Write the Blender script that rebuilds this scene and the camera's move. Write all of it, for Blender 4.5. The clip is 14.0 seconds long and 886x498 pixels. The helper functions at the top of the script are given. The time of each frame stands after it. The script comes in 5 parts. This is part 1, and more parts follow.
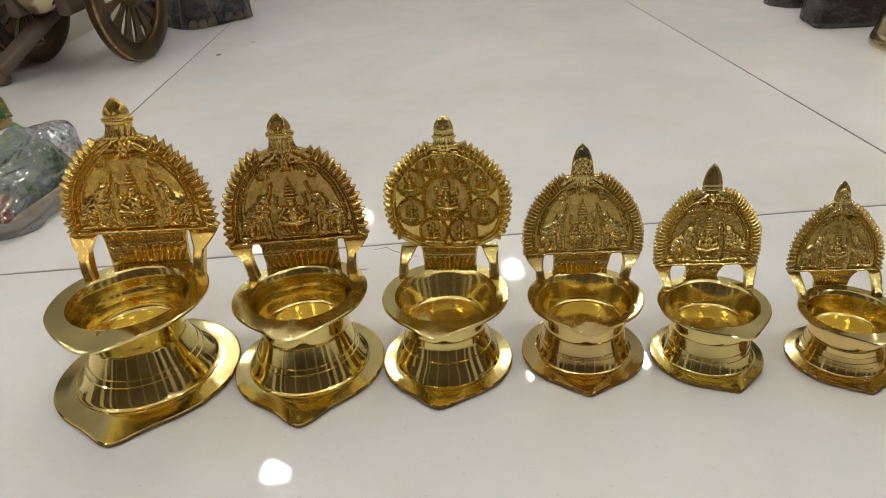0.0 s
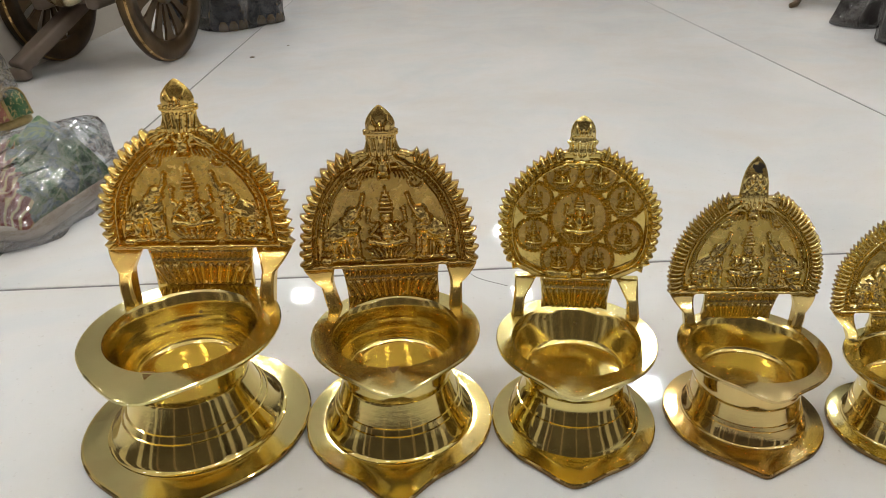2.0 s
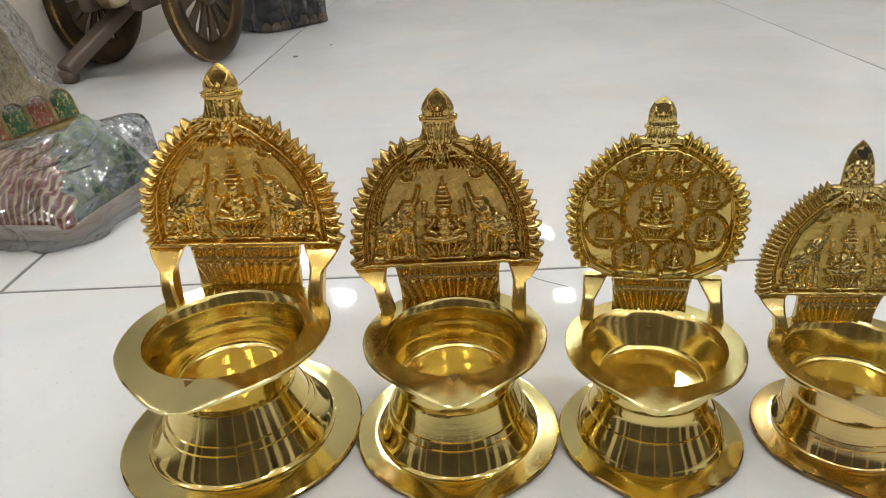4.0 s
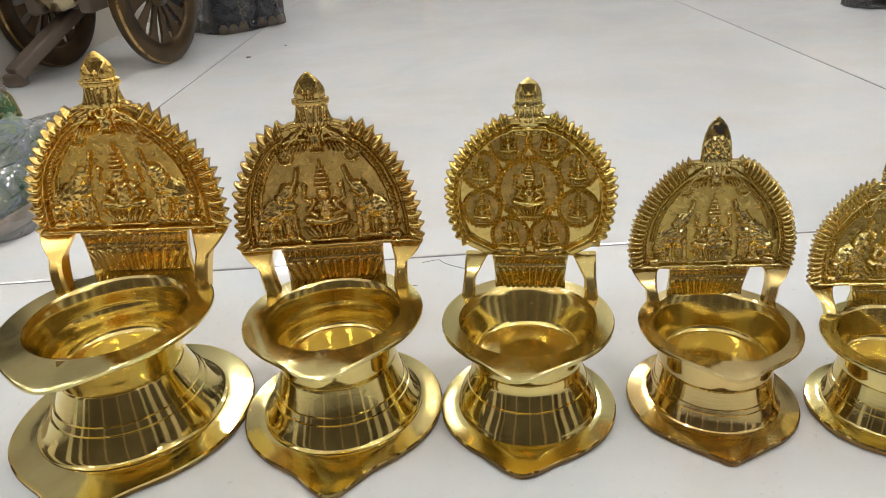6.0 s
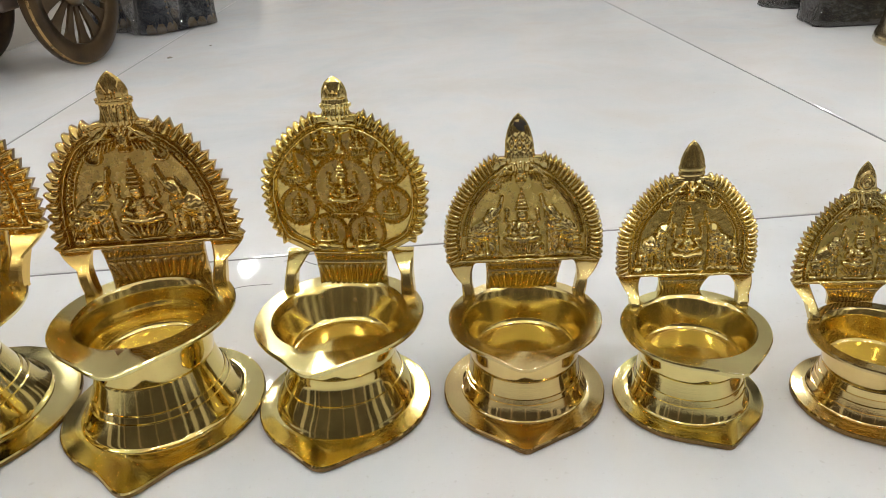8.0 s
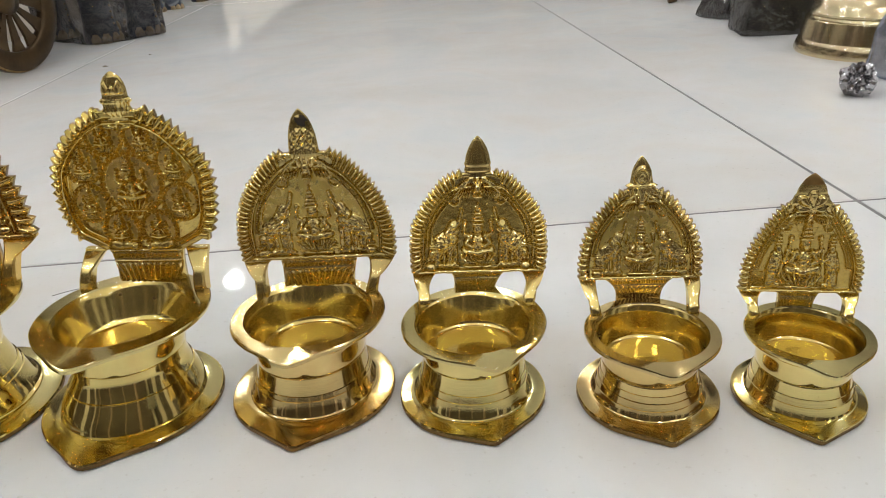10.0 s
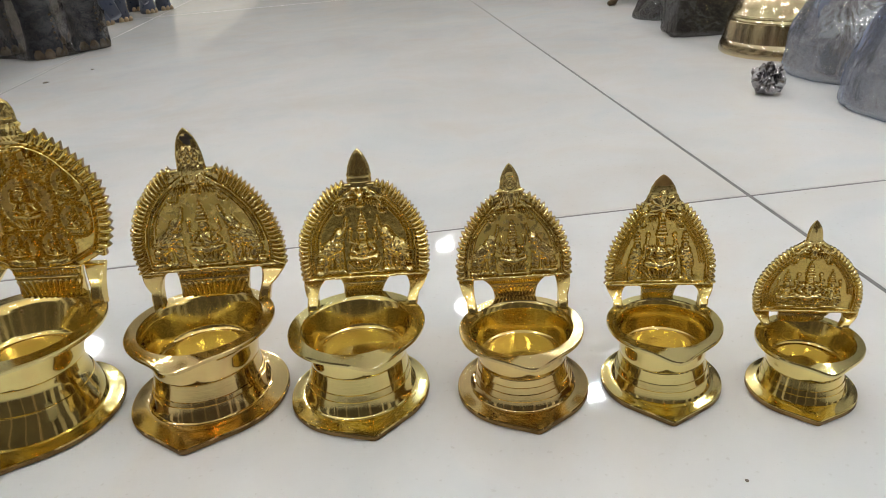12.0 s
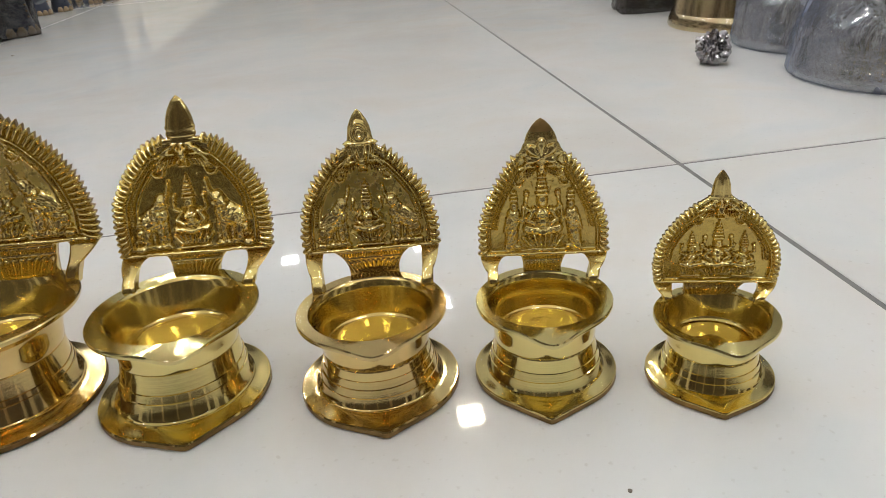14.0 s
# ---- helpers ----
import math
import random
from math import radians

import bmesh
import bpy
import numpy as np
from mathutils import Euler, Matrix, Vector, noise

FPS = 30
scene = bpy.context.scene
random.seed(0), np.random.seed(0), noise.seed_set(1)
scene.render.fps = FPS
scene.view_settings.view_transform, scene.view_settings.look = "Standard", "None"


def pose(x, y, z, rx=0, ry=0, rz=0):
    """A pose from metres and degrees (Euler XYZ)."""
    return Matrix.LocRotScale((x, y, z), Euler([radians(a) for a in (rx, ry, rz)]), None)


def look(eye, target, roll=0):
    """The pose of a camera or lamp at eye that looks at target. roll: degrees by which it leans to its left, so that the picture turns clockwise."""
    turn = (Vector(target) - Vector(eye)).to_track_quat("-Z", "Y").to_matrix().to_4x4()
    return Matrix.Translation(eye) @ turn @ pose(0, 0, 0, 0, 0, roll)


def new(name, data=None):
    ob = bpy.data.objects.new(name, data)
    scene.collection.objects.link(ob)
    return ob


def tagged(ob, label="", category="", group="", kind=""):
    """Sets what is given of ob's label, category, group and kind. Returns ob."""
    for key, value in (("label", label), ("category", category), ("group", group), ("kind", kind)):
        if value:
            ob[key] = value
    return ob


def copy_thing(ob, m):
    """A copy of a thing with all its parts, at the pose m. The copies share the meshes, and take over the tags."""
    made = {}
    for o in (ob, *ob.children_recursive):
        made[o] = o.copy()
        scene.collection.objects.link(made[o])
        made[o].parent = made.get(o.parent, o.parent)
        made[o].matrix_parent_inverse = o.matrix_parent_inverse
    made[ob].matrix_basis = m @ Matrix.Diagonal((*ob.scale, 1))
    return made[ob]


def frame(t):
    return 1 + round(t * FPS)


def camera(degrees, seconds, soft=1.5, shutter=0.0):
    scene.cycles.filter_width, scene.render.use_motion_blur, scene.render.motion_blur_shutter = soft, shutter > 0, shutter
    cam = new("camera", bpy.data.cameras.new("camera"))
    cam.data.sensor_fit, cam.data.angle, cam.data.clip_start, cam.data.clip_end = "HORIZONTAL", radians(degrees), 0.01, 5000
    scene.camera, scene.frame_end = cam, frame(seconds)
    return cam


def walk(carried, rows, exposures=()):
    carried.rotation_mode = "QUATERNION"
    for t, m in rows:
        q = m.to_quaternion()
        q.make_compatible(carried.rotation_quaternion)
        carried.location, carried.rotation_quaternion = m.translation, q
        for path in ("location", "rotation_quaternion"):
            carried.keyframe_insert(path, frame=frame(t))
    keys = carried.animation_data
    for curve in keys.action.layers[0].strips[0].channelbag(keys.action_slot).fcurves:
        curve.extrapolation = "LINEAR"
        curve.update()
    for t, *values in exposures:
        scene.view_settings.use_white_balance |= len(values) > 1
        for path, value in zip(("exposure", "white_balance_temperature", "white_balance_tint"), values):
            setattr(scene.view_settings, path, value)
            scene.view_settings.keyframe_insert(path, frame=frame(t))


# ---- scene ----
cam = camera(64.2, 14.0, 0.9)
PATH = [
    (0, (-0.019, 0.091, 0.193), (0.015, 1.85, -0.759), -4.0),
    (0.5, (-0.028, 0.112, 0.184), (-0.008, 1.887, -0.739), -3.6),
    (1, (-0.038, 0.129, 0.176), (-0.023, 1.909, -0.734), -3.4),
    (1.5, (-0.049, 0.14, 0.173), (-0.022, 1.921, -0.737), -2.7),
    (2, (-0.062, 0.148, 0.17), (-0.035, 1.931, -0.734), -2.1),
    (2.5, (-0.071, 0.152, 0.168), (-0.052, 1.936, -0.735), -2.1),
    (2.7, (-0.071, 0.154, 0.166), (-0.086, 1.942, -0.729), -2.3),
    (4.8, (-0.063, 0.168, 0.157), (-0.152, 1.956, -0.735), -3.9),
    (5, (-0.059, 0.167, 0.156), (-0.145, 1.956, -0.733), -3.8),
    (5.5, (-0.049, 0.16, 0.154), (-0.118, 1.951, -0.733), -4.3),
    (6, (-0.035, 0.157, 0.153), (-0.077, 1.949, -0.734), -4.3),
    (6.5, (-0.024, 0.154, 0.154), (-0.049, 1.947, -0.733), -4.2),
    (7, (-0.013, 0.152, 0.152), (-0.018, 1.944, -0.737), -4.3),
    (7.5, (0.002, 0.153, 0.152), (0.016, 1.943, -0.74), -4.1),
    (8, (0.016, 0.152, 0.15), (0.059, 1.941, -0.742), -3.9),
    (8.5, (0.031, 0.153, 0.147), (0.078, 1.948, -0.733), -4.1),
    (9, (0.049, 0.15, 0.145), (0.102, 1.949, -0.727), -3.5),
    (11.3, (0.103, 0.142, 0.137), (0.207, 1.948, -0.717), -4.8),
    (11.5, (0.103, 0.139, 0.14), (0.218, 1.941, -0.721), -4.9),
    (12, (0.112, 0.133, 0.145), (0.252, 1.934, -0.713), -4.7),
    (12.5, (0.123, 0.136, 0.139), (0.28, 1.938, -0.714), -4.3),
    (13, (0.136, 0.144, 0.131), (0.307, 1.943, -0.726), -4.5),
    (13.5, (0.146, 0.153, 0.124), (0.331, 1.949, -0.737), -4.8),
    (14, (0.152, 0.161, 0.116), (0.349, 1.953, -0.748), -4.9),
]
walk(cam, [(t, look(eye, target, roll)) for t, eye, target, roll in PATH],
     [(0, -0.19, 6900, 10), (1.5, -0.04, 6700, 10), (2.5, 0.06, 6600, 10), (5, 0.14, 6450, 10), (7.5, 0.2, 6400, 10), (9, 0.16, 6420, 10), (11.5, 0.02, 6420, 10), (14, -0.05, 6480, 10)])

# ---- world and light ----
world = bpy.data.worlds.new("room_air")
scene.world = world
world.use_nodes = True
world.node_tree.nodes["Background"].inputs[0].default_value = (0.9, 0.95, 1.0, 1)
world.node_tree.nodes["Background"].inputs[1].default_value = 0.02
LAMP_GLOW = 128.0
scene.view_settings.exposure = 0.0


# ---- materials ----
def material(name):
    m = bpy.data.materials.new(name)
    m.use_nodes = True
    nt = m.node_tree
    return m, nt, nt.nodes["Principled BSDF"]


def link(nt, a, b):
    nt.links.new(a, b)


def tex(nt, kind="Object"):
    return nt.nodes.new("ShaderNodeTexCoord").outputs[kind]


def noise_node(nt, scale, detail=4.0, rough=0.55, coord=None, distort=0.0):
    n = nt.nodes.new("ShaderNodeTexNoise")
    n.inputs["Scale"].default_value = scale
    n.inputs["Detail"].default_value = detail
    n.inputs["Roughness"].default_value = rough
    n.inputs["Distortion"].default_value = distort
    link(nt, coord if coord is not None else tex(nt), n.inputs["Vector"])
    return n.outputs["Fac"]


def ramp(nt, fac, stops):
    r = nt.nodes.new("ShaderNodeValToRGB")
    el = r.color_ramp.elements
    while len(el) < len(stops):
        el.new(0.5)
    for e, (p, c) in zip(el, stops):
        e.position = p
        e.color = (*c, 1) if len(c) == 3 else c
    link(nt, fac, r.inputs[0])
    return r.outputs[0]


def maprange(nt, fac, a, b, lo, hi):
    n = nt.nodes.new("ShaderNodeMapRange")
    for k, v in zip(("From Min", "From Max", "To Min", "To Max"), (a, b, lo, hi)):
        n.inputs[k].default_value = v
    link(nt, fac, n.inputs["Value"])
    return n.outputs[0]


def bump(nt, bsdf, height, strength, distance, chain=None):
    n = nt.nodes.new("ShaderNodeBump")
    n.inputs["Strength"].default_value = strength
    n.inputs["Distance"].default_value = distance
    link(nt, height, n.inputs["Height"])
    if chain is not None:
        link(nt, chain, n.inputs["Normal"])
    link(nt, n.outputs[0], bsdf.inputs["Normal"])
    return n.outputs[0]


def brass(name, bright, dull, rough=(0.10, 0.22), lump=0.15, scale=60.0, turned=0.0, streak=0.6):
    """Cast or turned brass: bright metal with a duller film in patches, fine scratches and a lumpy skin."""
    m, nt, b = material(name)
    b.inputs["Metallic"].default_value = 1.0
    patch = noise_node(nt, scale, 5, 0.6)
    base = ramp(nt, patch, [(0.40, bright), (0.78, dull)])
    # reddish tarnish in broad drifts, small dark pits
    warm = nt.nodes.new("ShaderNodeMix")
    warm.data_type = "RGBA"
    drift = noise_node(nt, 34, 3, 0.5, None, 1.4)
    link(nt, maprange(nt, drift, 0.48, 0.72, 0.0, 0.55), warm.inputs[0])
    link(nt, base, warm.inputs[6])
    warm.inputs[7].default_value = (bright[0] * 0.86, bright[1] * 0.70, bright[2] * 0.72, 1)
    pits = noise_node(nt, 620, 2, 0.5)
    dark = nt.nodes.new("ShaderNodeMix")
    dark.data_type = "RGBA"
    link(nt, maprange(nt, pits, 0.72, 0.78, 0.0, 0.35), dark.inputs[0])
    link(nt, warm.outputs[2], dark.inputs[6])
    dark.inputs[7].default_value = (bright[0] * 0.35, bright[1] * 0.30, bright[2] * 0.35, 1)
    link(nt, dark.outputs[2], b.inputs["Base Color"])
    fine = noise_node(nt, scale * 9, 4, 0.65)
    link(nt, maprange(nt, fine, 0.3, 0.75, *rough), b.inputs["Roughness"])
    chain = bump(nt, b, noise_node(nt, scale * 2.4, 4, 0.6), lump, 0.0008)
    if turned:
        mp = nt.nodes.new("ShaderNodeMapping")
        mp.inputs["Scale"].default_value = (0.15, 0.15, 14.0)
        link(nt, tex(nt), mp.inputs[0])
        bump(nt, b, noise_node(nt, 160, 3, 0.6, mp.outputs[0]), turned, 0.0004, chain)
        tg = nt.nodes.new("ShaderNodeTangent")
        tg.direction_type, tg.axis = "RADIAL", "Z"
        link(nt, tg.outputs[0], b.inputs["Tangent"])
        b.inputs["Anisotropic"].default_value = streak
    return m


def painted(name, c1, c2, scale, rough=(0.4, 0.6), metal=0.0, bumps=0.2, depth=0.001, detail=5):
    m, nt, b = material(name)
    b.inputs["Metallic"].default_value = metal
    f = noise_node(nt, scale, detail, 0.6)
    link(nt, ramp(nt, f, [(0.35, c1), (0.68, c2)]), b.inputs["Base Color"])
    link(nt, maprange(nt, noise_node(nt, scale * 4, 3), 0.3, 0.7, *rough), b.inputs["Roughness"])
    bump(nt, b, noise_node(nt, scale * 6, 5, 0.6), bumps, depth)
    return m


def film(name, tint, gloss=0.35, haze=0.15, scale=35.0, white=(0.8, 0.82, 0.85), crinkle=1.5, low=None, tall=1.0, deep=0.007, along=1.0):
    """Thin clear packing film: mostly see-through, with sharp glinting creases that are whitened along the folds."""
    m = bpy.data.materials.new(name)
    m.use_nodes = True
    nt = m.node_tree
    nt.nodes.clear()
    out = nt.nodes.new("ShaderNodeOutputMaterial")
    clear = nt.nodes.new("ShaderNodeBsdfTransparent")
    clear.inputs[0].default_value = (*tint, 1)
    shine = nt.nodes.new("ShaderNodeBsdfGlossy")
    shine.inputs["Roughness"].default_value = 0.11
    milk = nt.nodes.new("ShaderNodeBsdfDiffuse")
    milk.inputs[0].default_value = (*white, 1)
    n = nt.nodes.new("ShaderNodeTexNoise")
    n.noise_type = "RIDGED_MULTIFRACTAL"
    n.inputs["Scale"].default_value = scale
    n.inputs["Detail"].default_value = 3.0
    n.inputs["Distortion"].default_value = 0.6
    mp = nt.nodes.new("ShaderNodeMapping")
    mp.inputs["Scale"].default_value = (1.0, 1.0 / along, 1.0 / tall)
    mp.inputs["Rotation"].default_value = (0.0, 0.0, 0.6 if along > 1 else 0.0)
    link(nt, tex(nt), mp.inputs[0])
    link(nt, mp.outputs[0], n.inputs["Vector"])
    cell = nt.nodes.new("ShaderNodeTexVoronoi")
    cell.feature = "DISTANCE_TO_EDGE"
    cell.inputs["Scale"].default_value = scale * 1.9
    cell.inputs["Detail"].default_value = 1.0
    link(nt, mp.outputs[0], cell.inputs["Vector"])
    both = nt.nodes.new("ShaderNodeMath")
    both.operation = "MULTIPLY_ADD"
    link(nt, cell.outputs["Distance"], both.inputs[0])
    both.inputs[1].default_value = crinkle
    link(nt, n.outputs["Fac"], both.inputs[2])
    folds = both.outputs[0]
    bp = nt.nodes.new("ShaderNodeBump")
    bp.inputs["Strength"].default_value = 1.0
    bp.inputs["Distance"].default_value = deep
    link(nt, folds, bp.inputs["Height"])
    link(nt, bp.outputs[0], shine.inputs["Normal"])
    a = nt.nodes.new("ShaderNodeMixShader")
    link(nt, maprange(nt, n.outputs["Fac"], 0.5, 1.6, haze * 0.3 if low is None else low, haze * 3.5), a.inputs[0])
    link(nt, clear.outputs[0], a.inputs[1])
    link(nt, milk.outputs[0], a.inputs[2])
    fres = nt.nodes.new("ShaderNodeFresnel")
    fres.inputs[0].default_value = 1.5
    link(nt, bp.outputs[0], fres.inputs["Normal"])
    c = nt.nodes.new("ShaderNodeMixShader")
    link(nt, maprange(nt, fres.outputs[0], 0.0, 0.5, gloss * 0.25, gloss * 1.6), c.inputs[0])
    link(nt, a.outputs[0], c.inputs[1])
    link(nt, shine.outputs[0], c.inputs[2])
    link(nt, c.outputs[0], out.inputs[0])
    return m


def pleated_film(name, tint, milk_colour):
    """Cloudy film that hangs in broad upright pleats."""
    m = bpy.data.materials.new(name)
    m.use_nodes = True
    nt = m.node_tree
    nt.nodes.clear()
    out = nt.nodes.new("ShaderNodeOutputMaterial")
    clear = nt.nodes.new("ShaderNodeBsdfTransparent")
    clear.inputs[0].default_value = (*tint, 1)
    shine = nt.nodes.new("ShaderNodeBsdfGlossy")
    shine.inputs["Roughness"].default_value = 0.10
    milk = nt.nodes.new("ShaderNodeBsdfDiffuse")
    milk.inputs[0].default_value = (*milk_colour, 1)
    mp = nt.nodes.new("ShaderNodeMapping")
    mp.inputs["Scale"].default_value = (1.0, 1.0, 0.12)
    link(nt, tex(nt), mp.inputs[0])
    pleat = noise_node(nt, 48, 3, 0.5, mp.outputs[0], 0.3)
    crease = noise_node(nt, 260, 2, 0.5, tex(nt), 1.0)
    bp = nt.nodes.new("ShaderNodeBump")
    bp.inputs["Strength"].default_value = 0.8
    bp.inputs["Distance"].default_value = 0.006
    link(nt, pleat, bp.inputs["Height"])
    bp2 = nt.nodes.new("ShaderNodeBump")
    bp2.inputs["Strength"].default_value = 0.16
    bp2.inputs["Distance"].default_value = 0.0015
    link(nt, crease, bp2.inputs["Height"])
    link(nt, bp.outputs[0], bp2.inputs["Normal"])
    link(nt, bp2.outputs[0], shine.inputs["Normal"])
    a = nt.nodes.new("ShaderNodeMixShader")
    link(nt, maprange(nt, pleat, 0.36, 0.66, 0.22, 0.66), a.inputs[0])
    link(nt, clear.outputs[0], a.inputs[1])
    link(nt, milk.outputs[0], a.inputs[2])
    c = nt.nodes.new("ShaderNodeMixShader")
    c.inputs[0].default_value = 0.30
    link(nt, a.outputs[0], c.inputs[1])
    link(nt, shine.outputs[0], c.inputs[2])
    link(nt, c.outputs[0], out.inputs[0])
    return m


def figured(name, dark, light):
    """Painted ground with raised gilt strokes that branch over it."""
    m, nt, bs = material(name)
    co = tex(nt)
    strokes = noise_node(nt, 210, 2, 0.5, co, 2.2)
    wear = noise_node(nt, 60, 4, 0.6, co)
    ground = ramp(nt, wear, [(0.35, dark), (0.65, light)])
    gilt = ramp(nt, wear, [(0.35, (0.50, 0.38, 0.15)), (0.65, (0.36, 0.26, 0.10))])
    mx = nt.nodes.new("ShaderNodeMix")
    mx.data_type = "RGBA"
    link(nt, maprange(nt, strokes, 0.545, 0.575, 0.0, 1.0), mx.inputs[0])
    link(nt, ground, mx.inputs[6])
    link(nt, gilt, mx.inputs[7])
    link(nt, mx.outputs[2], bs.inputs["Base Color"])
    bs.inputs["Roughness"].default_value = 0.36
    bump(nt, bs, maprange(nt, strokes, 0.5, 0.6, 0.0, 1.0), 0.7, 0.0012)
    return m


GOLD = (0.89, 0.725, 0.285)
POLISHED = brass("polished_brass", GOLD, (0.74, 0.60, 0.225), (0.05, 0.10), 0.04, 45, 0.024, 0.45)
POLISHED_PALE = brass("polished_pale_brass", (0.90, 0.755, 0.32), (0.74, 0.62, 0.25), (0.05, 0.10), 0.04, 45, 0.024, 0.45)
POLISHED_RED = brass("polished_reddish_brass", (0.86, 0.66, 0.285), (0.68, 0.50, 0.215), (0.06, 0.11), 0.045, 50, 0.02, 0.45)
SATIN = brass("satin_rim_brass", (0.78, 0.675, 0.31), (0.68, 0.585, 0.26), (0.10, 0.17), 0.03, 34, 0.006, 0.45)
SATIN_RED = brass("satin_reddish_rim_brass", (0.72, 0.565, 0.265), (0.63, 0.49, 0.225), (0.11, 0.18), 0.03, 34, 0.006, 0.45)
INNER = brass("turned_cup_brass", (0.93, 0.75, 0.28), (0.84, 0.66, 0.23), (0.11, 0.18), 0.03, 45, 0.012, 0.6)
RELIEF_GOLD = brass("cast_brass_golden", (0.84, 0.58, 0.17), (0.70, 0.47, 0.14), (0.20, 0.29), 0.05, 40)
RELIEF_WARM = brass("cast_brass_warm", (0.82, 0.62, 0.195), (0.67, 0.50, 0.155), (0.15, 0.23), 0.05, 40)
RELIEF_DARK = brass("cast_brass_dark", (0.68, 0.47, 0.155), (0.48, 0.325, 0.115), (0.20, 0.29), 0.05, 40)
RELIEF_OLIVE = brass("cast_brass_olive", (0.72, 0.56, 0.22), (0.59, 0.455, 0.18), (0.17, 0.25), 0.05, 40)
RELIEF_PALE = brass("cast_brass_pale", (0.84, 0.67, 0.26), (0.70, 0.555, 0.21), (0.17, 0.25), 0.05, 40)
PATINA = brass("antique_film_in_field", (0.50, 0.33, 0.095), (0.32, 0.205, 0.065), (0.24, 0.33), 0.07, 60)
# Sunk fields coloured darker than the raised relief, for contrast.
FIELD_GOLD = brass("golden_field_brass", (0.73, 0.475, 0.115), (0.57, 0.36, 0.085), (0.24, 0.33), 0.07, 50)
FIELD_BRIGHT = brass("bright_field_brass", (0.66, 0.485, 0.14), (0.52, 0.375, 0.105), (0.20, 0.28), 0.06, 50)
FIELD_OLIVE = brass("olive_field_brass", (0.58, 0.43, 0.13), (0.46, 0.335, 0.10), (0.24, 0.33), 0.07, 50)
# Near-black paint puts the shade of the finial's hollow into colour.
HOLLOW_SHADE = painted("black_hollow_shade", (0.012, 0.009, 0.006), (0.05, 0.035, 0.02), 300, (0.6, 0.85), 0.0, 0.5)
DARK_CAST = brass("dark_cast_metal", (0.30, 0.19, 0.07), (0.12, 0.075, 0.035), (0.35, 0.55), 0.5, 120)


def floor_material():
    m, nt, b = material("polished_vitrified_tile")
    co = tex(nt)
    cloud = noise_node(nt, 5.0, 6, 0.6, co, 0.6)
    info = nt.nodes.new("ShaderNodeObjectInfo")
    base = ramp(nt, cloud, [(0.30, (0.625, 0.625, 0.615)), (0.52, (0.68, 0.685, 0.68)), (0.75, (0.725, 0.73, 0.73))])
    mix = nt.nodes.new("ShaderNodeMix")
    mix.data_type, mix.blend_type = "RGBA", "MULTIPLY"
    link(nt, maprange(nt, info.outputs["Random"], 0, 1, 0.0, 0.12), mix.inputs[0])
    link(nt, base, mix.inputs[6])
    mix.inputs[7].default_value = (0.93, 0.91, 0.88, 1)
    veil = noise_node(nt, 11.0, 4, 0.55, co, 1.5)
    hue = ramp(nt, veil, [(0.32, (0.93, 0.97, 1.0)), (0.5, (1.0, 1.0, 1.0)), (0.68, (1.0, 0.965, 0.93))])
    mix3 = nt.nodes.new("ShaderNodeMix")
    mix3.data_type, mix3.blend_type = "RGBA", "MULTIPLY"
    mix3.inputs[0].default_value = 0.8
    link(nt, mix.outputs[2], mix3.inputs[6])
    link(nt, hue, mix3.inputs[7])
    specks = noise_node(nt, 420, 2, 0.5, co)
    mix2 = nt.nodes.new("ShaderNodeMix")
    mix2.data_type, mix2.blend_type = "RGBA", "MULTIPLY"
    link(nt, maprange(nt, specks, 0.66, 0.76, 0.0, 0.25), mix2.inputs[0])
    link(nt, mix3.outputs[2], mix2.inputs[6])
    mix2.inputs[7].default_value = (0.6, 0.55, 0.5, 1)
    link(nt, mix2.outputs[2], b.inputs["Base Color"])
    smear = noise_node(nt, 14, 5, 0.65, co, 1.0)
    link(nt, maprange(nt, smear, 0.35, 0.75, 0.025, 0.07), b.inputs["Roughness"])
    return m


TILE = floor_material()
GROUT = painted("grey_grout", (0.14, 0.14, 0.14), (0.21, 0.205, 0.20), 60, (0.8, 0.95))
WALL = painted("brown_wall_paint", (0.055, 0.042, 0.033), (0.085, 0.068, 0.054), 2.0, (0.55, 0.75), 0, 0.15, 0.002)
PLINTH = painted("beige_laminate", (0.52, 0.48, 0.42), (0.60, 0.56, 0.49), 6.0, (0.35, 0.5), 0, 0.08, 0.001)
SLAB_BROWN = painted("mid_brown_veneer", (0.20, 0.15, 0.10), (0.28, 0.21, 0.15), 8.0, (0.35, 0.5), 0, 0.15)
CEILING = painted("white_ceiling_paint", (0.74, 0.74, 0.73), (0.80, 0.80, 0.79), 1.5, (0.8, 0.9), 0, 0.1, 0.001)
TRIM = painted("white_lacquer", (0.78, 0.78, 0.77), (0.82, 0.82, 0.81), 10, (0.3, 0.4), 0, 0.05)
CLEAR_FILM = film("clear_packing_film", (0.90, 0.92, 0.96), 0.50, 0.09, 32, (0.56, 0.57, 0.66), 0.9, None, 1.0, 0.007, 2.4)
GREY_FILM = pleated_film("grey_packing_film", (0.66, 0.72, 0.86), (0.29, 0.33, 0.44))
DULL_FILM = film("dull_packing_film", (0.46, 0.45, 0.45), 0.24, 0.13, 30, (0.17, 0.16, 0.15), 0.6)
BUBBLE = film("bubble_wrap_film", (0.93, 0.94, 0.95), 0.40, 0.10, 60)
BRONZE = painted("dark_bronze", (0.06, 0.042, 0.025), (0.13, 0.085, 0.042), 25, (0.28, 0.45), 0.85, 0.25)
